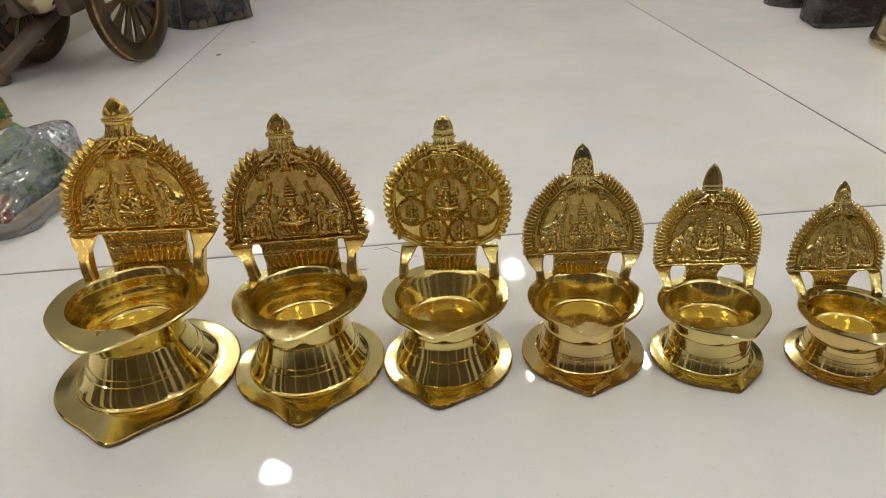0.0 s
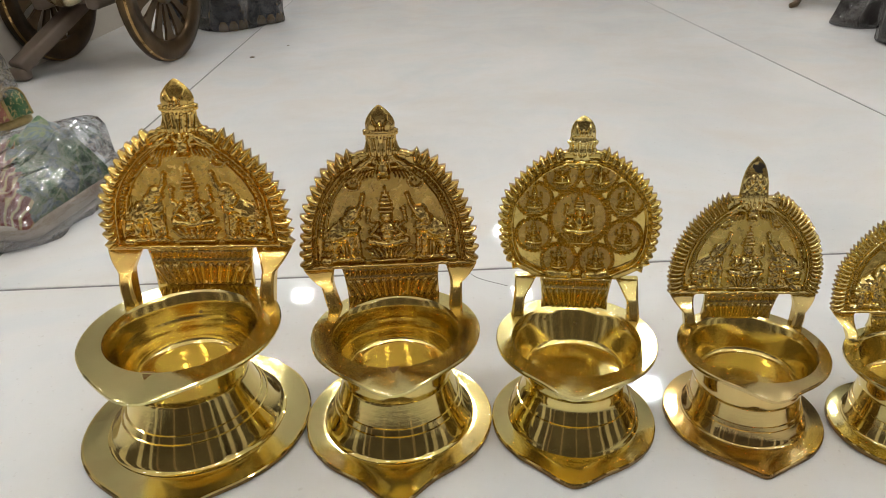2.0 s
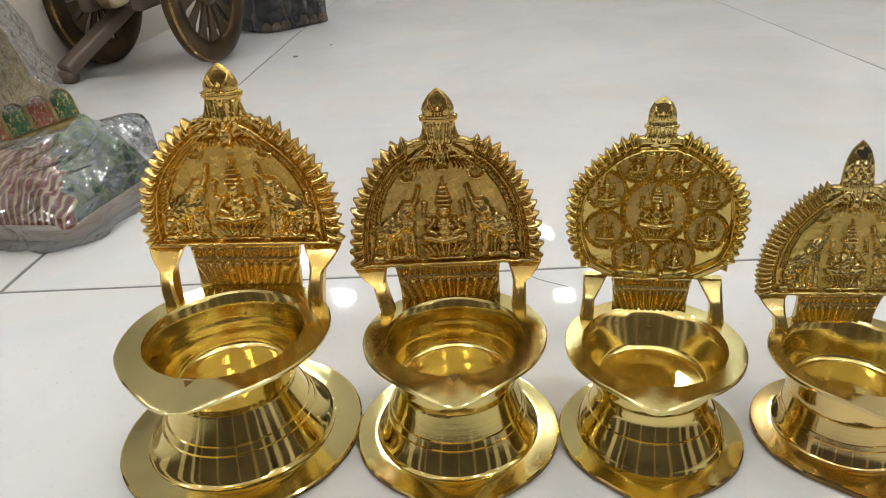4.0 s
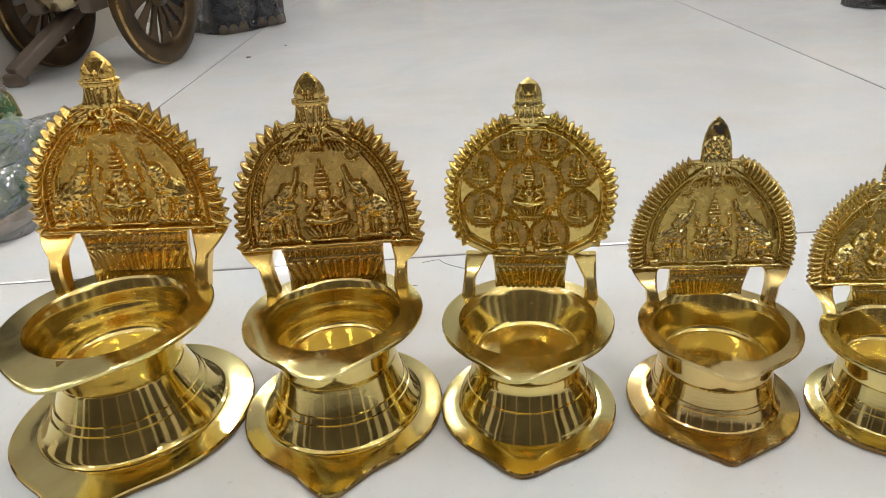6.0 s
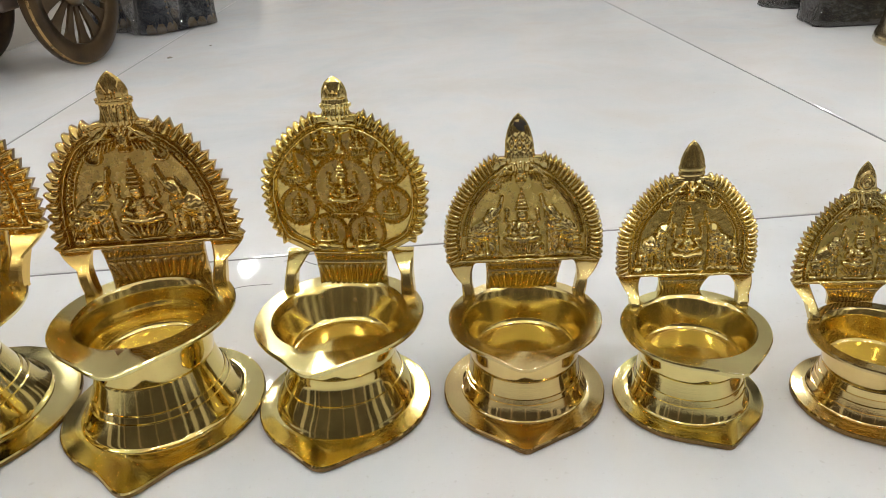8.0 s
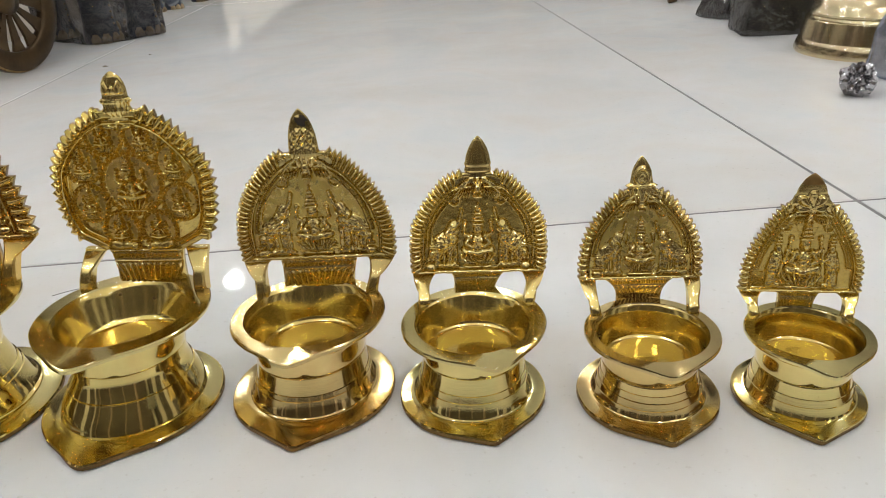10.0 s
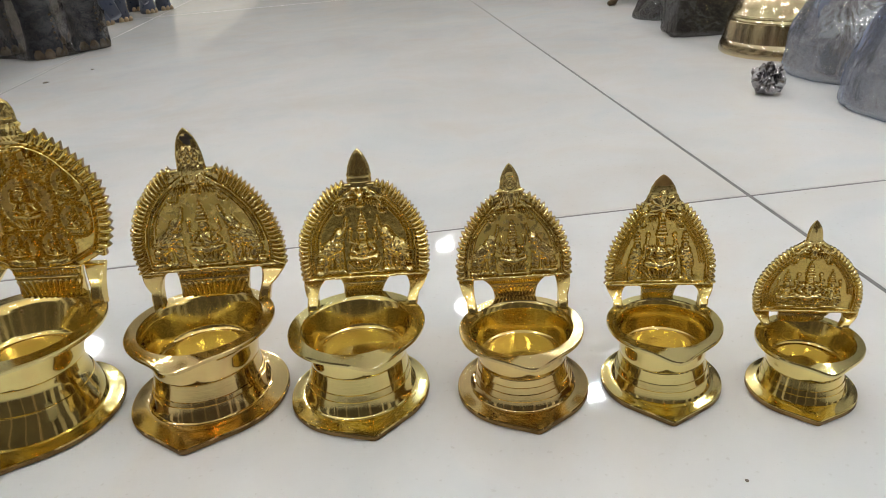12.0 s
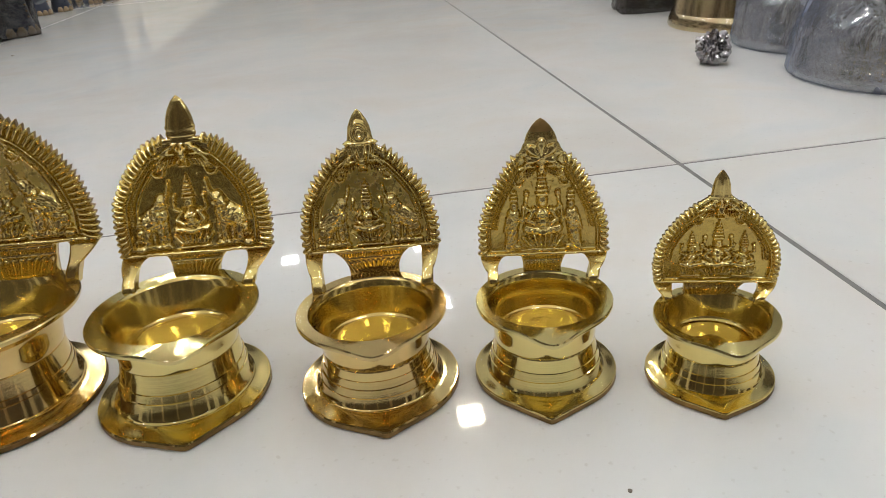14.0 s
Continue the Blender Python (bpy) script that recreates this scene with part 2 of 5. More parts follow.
BRONZE_EDGE = painted("rubbed_bronze_edge", (0.26, 0.165, 0.07), (0.42, 0.27, 0.11), 30, (0.22, 0.35), 0.95, 0.2)
WOOD = painted("dull_brown_wood", (0.10, 0.072, 0.052), (0.165, 0.125, 0.093), 18, (0.4, 0.55), 0, 0.3)
NAVY = painted("navy_enamel", (0.035, 0.045, 0.075), (0.07, 0.08, 0.11), 35, (0.25, 0.4), 0, 0.3)
HORN = painted("tan_toenail_paint", (0.34, 0.24, 0.14), (0.44, 0.33, 0.20), 60, (0.4, 0.6))
GREYWRAP = painted("dark_wrapped_metal", (0.06, 0.055, 0.05), (0.14, 0.125, 0.11), 22, (0.3, 0.5), 0.3, 0.5, 0.003)
BELLMETAL = brass("bell_brass", (0.60, 0.52, 0.33), (0.48, 0.415, 0.26), (0.17, 0.25), 0.01, 14)
CREAM = painted("dusty_tan_base", (0.48, 0.38, 0.28), (0.60, 0.50, 0.38), 30, (0.35, 0.5), 0.1, 0.3)
GILT = painted("aged_gilt", (0.26, 0.19, 0.07), (0.46, 0.35, 0.15), 90, (0.3, 0.45), 0.5, 0.5)
RED = figured("figured_red_paint", (0.20, 0.045, 0.03), (0.30, 0.09, 0.05))
GREEN = figured("figured_green_paint", (0.015, 0.07, 0.025), (0.05, 0.15, 0.045))
FOIL = painted("crumpled_foil", (0.20, 0.19, 0.20), (0.62, 0.61, 0.62), 60, (0.16, 0.28), 1.0, 0.25)


def motley_material():
    """Small strokes of green, blue-grey, gilt and dull red, as on a hand-painted ornament."""
    m, nt, b = material("motley_paint")
    co = tex(nt)
    f = noise_node(nt, 70, 4, 0.65, co, 0.5)
    col = ramp(nt, f, [(0.30, (0.03, 0.06, 0.04)), (0.43, (0.09, 0.17, 0.08)), (0.50, (0.22, 0.25, 0.15)), (0.57, (0.13, 0.18, 0.20)), (0.66, (0.27, 0.30, 0.31)), (0.75, (0.36, 0.27, 0.17))])
    link(nt, col, b.inputs["Base Color"])
    b.inputs["Roughness"].default_value = 0.4
    bump(nt, b, f, 0.6, 0.002)
    return m


def striped_material():
    """Dull red with fine gilt lines."""
    m, nt, b = material("gilt_lined_red")
    co = tex(nt)
    w = nt.nodes.new("ShaderNodeTexWave")
    w.inputs["Scale"].default_value = 75
    w.inputs["Distortion"].default_value = 3.0
    link(nt, co, w.inputs["Vector"])
    col = ramp(nt, w.outputs["Fac"], [(0.45, (0.24, 0.055, 0.04)), (0.72, (0.36, 0.15, 0.08)), (0.86, (0.52, 0.40, 0.19))])
    link(nt, col, b.inputs["Base Color"])
    b.inputs["Roughness"].default_value = 0.4
    bump(nt, b, w.outputs["Fac"], 0.5, 0.0015)
    return m


MOTLEY, STRIPED = motley_material(), striped_material()
THREAD = painted("dark_thread", (0.05, 0.045, 0.04), (0.09, 0.08, 0.07), 50, (0.6, 0.8))
DIRT = painted("dirt_speck", (0.12, 0.10, 0.08), (0.2, 0.17, 0.14), 300, (0.8, 0.9))


def glow_material(name, power, colour):
    m, nt, b = material(name)
    b.inputs["Base Color"].default_value = (0.9, 0.9, 0.9, 1)
    b.inputs["Emission Color"].default_value = colour
    b.inputs["Emission Strength"].default_value = power
    return m


GLOW = glow_material("lit_diffuser", LAMP_GLOW, (1.0, 0.985, 0.965, 1))
GLOW_WARM = glow_material("bright_warm_diffuser", LAMP_GLOW * 3.4, (1.0, 0.83, 0.62, 1))
GLOW_SPOT = glow_material("lit_spot_lens", LAMP_GLOW * 8.0, (1.0, 0.97, 0.93, 1))
GLOW_COOL = glow_material("bright_cool_diffuser", LAMP_GLOW * 3.0, (0.82, 0.92, 1.0, 1))


# ---- mesh helpers ----
def thing(name, m, label, category, group="", kind=""):
    ob = new(name)
    ob.matrix_basis = m
    return tagged(ob, label, category, group, kind)


def mesh_of(name, verts, faces, mats, smooth=True, slots=None, crease=0):
    me = bpy.data.meshes.new(name)
    me.from_pydata([tuple(v) for v in verts], [], [tuple(f) for f in faces])
    for mt in (mats if isinstance(mats, (list, tuple)) else [mats]):
        me.materials.append(mt)
    n = len(me.polygons)
    me.polygons.foreach_set("use_smooth", np.full(n, smooth))
    if slots is not None:
        me.polygons.foreach_set("material_index", np.asarray(slots, dtype=np.int32))
    me.update()
    if crease:
        me.set_sharp_from_angle(angle=radians(crease))
    return me


def piece(name, verts, faces, mats, parent=None, label="", smooth=True, slots=None, m=None, crease=0):
    ob = new(name, mesh_of(name, verts, faces, mats, smooth, slots, crease))
    if parent is not None:
        ob.parent = parent
    if m is not None:
        ob.matrix_basis = m
    return tagged(ob, label)


def part(name, bm, mat, parent, label="", smooth=True):
    me = bpy.data.meshes.new(name)
    bmesh.ops.recalc_face_normals(bm, faces=bm.faces)
    bm.to_mesh(me)
    bm.free()
    me.materials.append(mat)
    me.polygons.foreach_set("use_smooth", np.full(len(me.polygons), smooth))
    ob = new(name, me)
    ob.parent = parent
    return tagged(ob, label)


def rings(loops, cap_first=False, cap_last=False, closed=True):
    """Faces that join equal loops of points one after another."""
    k = len(loops[0])
    verts = [p for lp in loops for p in lp]
    faces = []
    for i in range(len(loops) - 1):
        for j in range(k if closed else k - 1):
            a, b = i * k + j, i * k + (j + 1) % k
            faces.append((a, b, b + k, a + k))
    if cap_first:
        faces.append(tuple(range(k))[::-1])
    if cap_last:
        faces.append(tuple(range((len(loops) - 1) * k, len(loops) * k)))
    return verts, faces


def lathe(profile, steps=72, squash=1.0):
    """Turned shape: (radius, z) points, outside upwards."""
    out = []
    for r, z in profile:
        out.append([(r * math.cos(2 * math.pi * j / steps), r * squash * math.sin(2 * math.pi * j / steps), z) for j in range(steps)])
    return rings(out, profile[0][0] > 1e-6, profile[-1][0] > 1e-6)


def soft_box(sx, sy, sz, r=0.002, seg=2):
    bm = bmesh.new()
    bmesh.ops.create_cube(bm, size=1.0, matrix=Matrix.Diagonal((sx, sy, sz, 1)))
    bmesh.ops.bevel(bm, geom=bm.edges[:], offset=r, segments=seg, affect="EDGES", profile=0.5)
    return bm


def tube(points, radius, sides=8):
    """A round bar along points; radius may vary along it."""
    pts = [Vector(p) for p in points]
    rad = radius if isinstance(radius, (list, tuple)) else [radius] * len(pts)
    loops = []
    side = None
    for i, p in enumerate(pts):
        d = (pts[min(i + 1, len(pts) - 1)] - pts[max(i - 1, 0)]).normalized()
        ref = Vector((0, 0, 1)) if abs(d.z) < 0.9 else Vector((0, 1, 0))
        side = d.cross(ref).normalized() if side is None else (side - d * side.dot(d)).normalized()
        up = side.cross(d)
        loops.append([p + (side * math.cos(2 * math.pi * k / sides) + up * math.sin(2 * math.pi * k / sides)) * rad[i] for k in range(sides)])
    return rings(loops, True, True)


def rough_blob(verts, amount, scale, seed=0.0):
    out = []
    for v in verts:
        v = Vector(v)
        out.append(v + noise.noise_vector(v * scale + Vector((seed, seed * 2, 0))) * amount)
    return out


# ---- floor, plinth, walls, ceiling ----
JX, JY, TX, TY = 0.30, 0.4592, 0.60, 1.20
X0, X1, Y0, Y1, TOP = -3.3, 3.3, -3.144, 7.656, 2.8


def slab(name, x0, x1, y0, y1, z0, z1, mat, label, category):
    bm = bmesh.new()
    bmesh.ops.create_cube(bm, size=1.0, matrix=Matrix.Translation(((x0 + x1) / 2, (y0 + y1) / 2, (z0 + z1) / 2)) @ Matrix.Diagonal((x1 - x0, y1 - y0, z1 - z0, 1)))
    ob = part(name, bm, mat, None, label, False)
    return tagged(ob, label, category, "", "structure")


floor = slab("floor", X0 - 0.2, X1 + 0.2, Y0 - 0.2, Y1 + 0.2, -0.06, -0.0004, GROUT, "polished off-white vitrified tile floor with grey joints", "floor")
# Unseen walls added to close the room, dark so the brass reflects darkness.
slab("wall_west", X0 - 0.15, X0, Y0 - 0.15, Y1 + 0.15, -0.05, TOP + 0.1, WALL, "plain brown wall added out of view to close the room", "wall")
slab("wall_east", X1, X1 + 0.15, Y0 - 0.15, Y1 + 0.15, -0.05, TOP + 0.1, WALL, "plain brown wall added out of view to close the room", "wall")
slab("wall_south", X0, X1, Y0 - 0.15, Y0, -0.05, TOP + 0.1, WALL, "plain brown wall added out of view to close the room", "wall")
slab("wall_north", X0, X1, Y1, Y1 + 0.15, -0.05, TOP + 0.1, WALL, "plain brown wall added out of view to close the room", "wall")
# Unseen pale uprights, added so the brass reflects vertical streaks.
for xa, wd in ((-2.9, 0.22), (-1.55, 0.42), (-0.25, 0.2), (1.0, 0.5), (2.7, 0.25)):
    slab("streak_slab_south", xa, xa + wd, Y0, Y0 + 0.12, 0.0, TOP, PLINTH, "beige upright slab added out of view to streak brass reflections", "pilaster")
for ya, wd in ((-2.4, 0.5), (-1.1, 0.35), (0.2, 0.6), (1.7, 0.4), (2.9, 0.55), (4.6, 0.4), (6.1, 0.5)):
    for nm, xa, xb in (("streak_slab_west", X0, X0 + 0.12), ("streak_slab_east", X1 - 0.12, X1)):
        slab(nm, xa, xb, ya, ya + wd, 0.0, TOP, PLINTH, "beige upright slab added out of view to streak brass reflections", "pilaster")
# Further unseen uprights, added to streak the reflections in the floor.
for xa, wd, ht in ((-2.6, 0.16, 2.2), (-1.55, 0.10, 1.6), (-0.75, 0.07, 1.9), (-0.22, 0.14, 1.3), (0.55, 0.07, 2.1), (1.15, 0.16, 1.7), (2.3, 0.1, 2.2)):
    slab("streak_slab_north", xa, xa + wd, Y1 - 0.12, Y1, 0.0, ht, SLAB_BROWN, "mid-brown upright slab added out of view to streak floor reflections", "pilaster")
# Unseen dark block behind the camera, added to darken reflections in the brass.
slab("dark_block_south", -1.55, 0.78, -1.35, -0.80, 0.0, 1.38, WALL, "dark brown block added out of view to darken brass reflections", "cupboard")
# Strips on that block, added so the brass shows upright streaks.
for xa, wd in ((-1.25, 0.06), (-0.62, 0.05), (-0.09, 0.025), (0.33, 0.07)):
    slab("dark_block_strip", xa, xa + wd, -0.798, -0.775, 0.0, 1.38, SLAB_BROWN, "mid-brown strip on the added block, for streaks in the brass", "stile")
slab("ceiling", X0, X1, Y0, Y1, TOP, TOP + 0.12, CEILING, "white painted ceiling with square downlights", "ceiling")
slab("plinth_west", -1.15, -0.525, 0.62, 5.0, 0.0, 0.26, PLINTH, "beige laminate display plinth along the goods", "plinth")


def tile_mesh():
    bm = soft_box(TX - 0.0024, TY - 0.0020, 0.010, 0.0003, 1)
    me = bpy.data.meshes.new("tile")
    bm.to_mesh(me)
    bm.free()
    me.materials.append(TILE)
    return me


# ---- ceiling lights ----
def downlight(m, glow=None):
    ob = thing("ceiling_downlight", m, "square white recessed downlight, lit", "ceiling light", "square downlights in the ceiling")
    h, w = 0.070, 0.010
    outer = [(-h - w, -h - w), (h + w, -h - w), (h + w, h + w), (-h - w, h + w)]
    inner = [(-h, -h), (h, -h), (h, h), (-h, h)]
    loops = [[(x, y, 0.0) for x, y in outer], [(x, y, -0.008) for x, y in outer], [(x, y, -0.008) for x, y in inner], [(x, y, 0.0) for x, y in inner]]
    v, f = rings(loops)
    piece("frame", v, f, TRIM, ob, "", False)
    bm = soft_box(2 * h - 0.002, 2 * h - 0.002, 0.003, 0.001, 1)
    bmesh.ops.translate(bm, verts=bm.verts, vec=(0, 0, -0.0035))
    part("diffuser", bm, glow or GLOW, ob, "glowing white diffuser", False)
    return ob


def led_spot(m):
    ob = thing("ceiling_led", m, "small round white ceiling spotlight, lit", "ceiling light", "small spotlights in the ceiling")
    v, f = lathe([(0.026, 0.0), (0.026, -0.006), (0.023, -0.009), (0.015, -0.009), (0.0135, -0.002)], 24)
    piece("bezel", v, f[:-2], TRIM, ob)
    v, f = lathe([(0.0, -0.0045), (0.010, -0.0045), (0.014, -0.003), (0.014, -0.001)], 24)
    piece("lens", v, f, GLOW_SPOT, ob, "glowing white lens")
    return ob


first_light = None
downlight(pose(0.63, 3.73, TOP), GLOW_WARM)
downlight(pose(1.30, 3.84, TOP), GLOW_COOL)
spots = [(-1.0, 3.1), (-1.13, 4.1), (-1.16, 5.25), (0.65, 5.15), (-2.4, 5.25), (0.62, 6.35), (-0.64, 6.4), (-1.65, 6.0)]
for ly in (-2.2, -0.9, 0.5, 1.9):
    for lx in (-2.2, -0.75, 0.7, 2.1):
        spots.append((lx, ly))
for lx, ly in spots:
    at = pose(lx, ly, TOP)
    first_light = copy_thing(first_light, at) if first_light else downlight(at)


first_spot = None
for lx, ly in ((-0.35, -1.75), (-0.05, -1.75), (0.25, -1.75), (0.55, -1.75), (-1.45, -1.3), (1.5, -0.6), (-0.2, -2.6), (0.35, -2.6), (0.9, -2.6), (-0.8, -2.6)):
    at = pose(lx, ly, TOP)
    first_spot = copy_thing(first_spot, at) if first_spot else led_spot(at)


# ---- the oil lamps ----
def smooth(a, b, x):
    t = np.clip((x - a) / (b - a), 0, 1)
    return t * t * (3 - 2 * t)


def dist_capsule(u, v, a, b):
    ax, ay = a
    dx, dy = b[0] - ax, b[1] - ay
    t = np.clip(((u - ax) * dx + (v - ay) * dy) / (dx * dx + dy * dy + 1e-9), 0, 1)
    return np.hypot(u - ax - t * dx, v - ay - t * dy)


def bulge(d, r):
    return np.power(np.clip(1 - (d / r) ** 2, 0, 1), 0.62)


def add(h, d, r, amp):
    np.maximum(h, amp * bulge(d, r), out=h)


def pair(h, u, v, a, b, r, amp):
    add(h, dist_capsule(np.abs(u), v, a, b), r, amp)


def lotus(h, u, v, cu, cv, w, tall, n, amp):
    """A fan of petals that stand on a base line."""
    for k in range(n):
        f = (k + 0.5) / n * 2 - 1
        add(h, dist_capsule(u, v, (cu + f * w * 0.62, cv), (cu + f * w, cv + tall * (1 - 0.35 * f * f))), w / n * 0.72, amp * (1 - 0.3 * abs(f)))
    add(h, dist_capsule(u, v, (cu - w * 0.66, cv - tall * 0.35), (cu + w * 0.66, cv - tall * 0.35)), tall * 0.2, amp * 0.8)


def seated_form(h, u, v, cu, cv, s, amp):
    """A plain heap of rounded forms on a lotus, as worn casting leaves it."""
    lotus(h, u, v, cu, cv, 0.31 * s, 0.13 * s, 8, amp * 0.75)
    for sg in (-1, 1):
        add(h, dist_capsule(u, v, (cu + sg * 0.22 * s, cv + 0.20 * s), (cu - sg * 0.04 * s, cv + 0.155 * s)), 0.06 * s, amp * 0.85)
        add(h, dist_capsule(u, v, (cu + sg * 0.115 * s, cv + 0.42 * s), (cu + sg * 0.20 * s, cv + 0.31 * s)), 0.044 * s, amp * 0.85)
        add(h, dist_capsule(u, v, (cu + sg * 0.20 * s, cv + 0.31 * s), (cu + sg * 0.10 * s, cv + 0.26 * s)), 0.04 * s, amp * 0.8)
        add(h, dist_capsule(u, v, (cu + sg * 0.155 * s, cv + 0.40 * s), (cu + sg * 0.235 * s, cv + 0.45 * s)), 0.03 * s, amp * 0.6)
        add(h, dist_capsule(u, v, (cu + sg * 0.235 * s, cv + 0.45 * s), (cu + sg * 0.215 * s, cv + 0.56 * s)), 0.03 * s, amp * 0.6)
        add(h, np.hypot(u - cu - sg * 0.21 * s, v - cv - 0.60 * s), 0.045 * s, amp * 0.6)
        add(h, np.hypot(u - cu - sg * 0.055 * s, v - cv - 0.365 * s), 0.052 * s, amp * 1.0)
    add(h, dist_capsule(u, v, (cu, cv + 0.24 * s), (cu, cv + 0.36 * s)), 0.092 * s, amp * 0.85)
    add(h, dist_capsule(u, v, (cu, cv + 0.505 * s), (cu, cv + 0.53 * s)), 0.085 * s, amp * 1.05)
    for k in range(5):
        f = 1 - 0.17 * k
        add(h, dist_capsule(u, v, (cu - 0.075 * f * s, cv + (0.605 + 0.048 * k) * s), (cu + 0.075 * f * s, cv + (0.605 + 0.048 * k) * s)), 0.026 * s, amp * (1.0 - 0.08 * k))
    add(h, dist_capsule(u, v, (cu, cv + 0.82 * s), (cu, cv + 0.87 * s)), 0.022 * s, amp * 0.7)


def flanking_forms(h, u, w, amp, kind):
    """Heavy four-legged forms that face the middle, or slim upright ones, or two more seated heaps."""
    if kind == "three":
        for sg in (-1, 1):
            seated_form(h, u, w, sg * 0.38, 0.15, 0.68, amp * 0.9)
        return
    if kind == "upright":
        pair(h, u, w, (0.46, 0.14), (0.44, 0.36), 0.095, amp * 0.8)
        pair(h, u, w, (0.43, 0.38), (0.41, 0.50), 0.10, amp * 0.9)
        pair(h, u, w, (0.40, 0.60), (0.40, 0.62), 0.058, amp)
        for k in range(3):
            pair(h, u, w, (0.36 + 0.008 * k, 0.69 + 0.045 * k), (0.44 - 0.008 * k, 0.69 + 0.045 * k), 0.024, amp * 0.8)
        pair(h, u, w, (0.35, 0.48), (0.27, 0.42), 0.028, amp * 0.7)
        pair(h, u, w, (0.27, 0.42), (0.27, 0.60), 0.024, amp * 0.7)
        pair(h, u, w, (0.50, 0.46), (0.54, 0.32), 0.03, amp * 0.7)
        pair(h, u, w, (0.34, 0.12), (0.52, 0.12), 0.035, amp * 0.7)
        return
    pair(h, u, w, (0.52, 0.37), (0.40, 0.44), 0.13, amp * 0.9)
    pair(h, u, w, (0.37, 0.55), (0.335, 0.60), 0.082, amp)
    pair(h, u, w, (0.425, 0.53), (0.415, 0.50), 0.05, amp * 1.12)
    pair(h, u, w, (0.29, 0.62), (0.255, 0.68), 0.036, amp * 0.85)
    pair(h, u, w, (0.255, 0.68), (0.225, 0.79), 0.03, amp * 0.8)
    pair(h, u, w, (0.31, 0.52), (0.27, 0.55), 0.018, amp * 0.7)
    for x, y, top in ((0.555, 0.56, 0.30), (0.385, 0.375, 0.34)):
        pair(h, u, w, (x, top), (y, 0.165), 0.056, amp * 0.85)
    for x, y, top in ((0.475, 0.47, 0.26), (0.315, 0.305, 0.36)):
        pair(h, u, w, (x, top), (y, 0.165), 0.03, amp * 0.55)
    pair(h, u, w, (0.645, 0.40), (0.655, 0.26), 0.014, amp * 0.5)
    pair(h, u, w, (0.30, 0.115), (0.60, 0.105), 0.034, amp * 0.65)
    for k in range(4):
        pair(h, u, w, (0.27 + 0.08 * k, 0.10), (0.31 + 0.08 * k, 0.135), 0.02, amp * 0.75)


def corner_pots(h, u, w, amp):
    pair(h, u, w, (0.66, 0.10), (0.72, 0.10), 0.05, amp)
    for k in range(3):
        pair(h, u, w, (0.625 + 0.05 * k, 0.185), (0.625 + 0.05 * k, 0.19), 0.028, amp * 0.8)
    pair(h, u, w, (0.675, 0.255), (0.675, 0.275), 0.062, amp)
    for k in range(3):
        pair(h, u, w, (0.635 + 0.015 * k, 0.345 + 0.03 * k), (0.715 - 0.015 * k, 0.345 + 0.03 * k), 0.018, amp * 0.8)


def crown_scrolls(h, u, w, amp):
    """A mask-like knob with fluted wings and open curls under the finial."""
    add(h, dist_capsule(u, w, (0.0, 0.99), (0.0, 1.03)), 0.07, amp)
    pair(h, u, w, (0.045, 0.955), (0.05, 0.96), 0.03, amp * 1.1)
    pair(h, u, w, (0.035, 1.06), (0.06, 1.09), 0.024, amp)
    add(h, dist_capsule(u, w, (-0.05, 0.905), (0.05, 0.905)), 0.022, amp * 0.9)
    for k in range(6):
        pair(h, u, w, (0.10 + 0.035 * k, 0.985 - 0.004 * k), (0.125 + 0.042 * k, 0.925 - 0.012 * k), 0.0155, amp * (0.95 - 0.05 * k))
    pair(h, u, w, (0.10, 1.03), (0.24, 1.035), 0.026, amp * 0.85)
    pair(h, u, w, (0.24, 1.035), (0.33, 1.0), 0.024, amp * 0.8)
    for k in range(6):
        pair(h, u, w, (0.085 + 0.028 * k, 1.13 - 0.012 * k), (0.135 + 0.034 * k, 1.085 - 0.018 * k), 0.0135, amp * 0.8)
    last = (0.36, 0.955)
    for k in range(1, 10):
        a = 0.9 - k * 0.62
        r = 0.105 - 0.006 * k
        nxt = (0.325 + r * math.cos(a), 0.875 + r * math.sin(a))
        pair(h, u, w, last, nxt, 0.021, amp * 0.7)
        last = nxt


def plate_outline(W, H, table, count):
    """Right foot over the top to the left foot, evenly spaced along the curve; the table gives half widths by height."""
    v = np.linspace(0, 1, 240)
    w = np.interp(v, [p[0] for p in table], [p[1] for p in table])
    for _ in range(3):
        w[8:-4] = np.convolve(w, np.ones(13) / 13, "same")[8:-4]
    x = np.r_[w, -w[::-1]] * W
    z = np.r_[v, v[::-1]] * H
    s = np.r_[0, np.cumsum(np.hypot(np.diff(x), np.diff(z)))]
    e = np.linspace(0, s[-1], count)
    return np.interp(e, s, x), np.interp(e, s, z)


def chased(h, u, v, sd, deep):
    """Fine folds, nicks and beads that the chisel left on the raised forms, and the grain of the sand mould."""
    up = np.abs(u)
    fold = np.sin(64 * (0.8 * up + 0.6 * v) + 2.4 * np.sin(13 * up - 9 * v + sd)) + np.sin(58 * (0.35 * up - v) + 2.0 * np.sin(17 * v + 7 * up + 2 * sd))
    nick = np.sin(86 * up + 3 * np.sin(21 * v + sd)) * np.sin(80 * v + 2 * np.sin(19 * up))
    mask = smooth(0.02, 0.06, h)
    h = h + mask * deep * (0.0055 * fold + 0.0058 * nick)
    sand = np.sin(31 * u + 17 * v + sd) * np.sin(27 * v - 15 * u) + 0.5 * np.sin(53 * u - 30 * v) * np.sin(47 * v + 20 * u + 2 * sd)
    return h + (1 - mask) * 0.0012 * sand


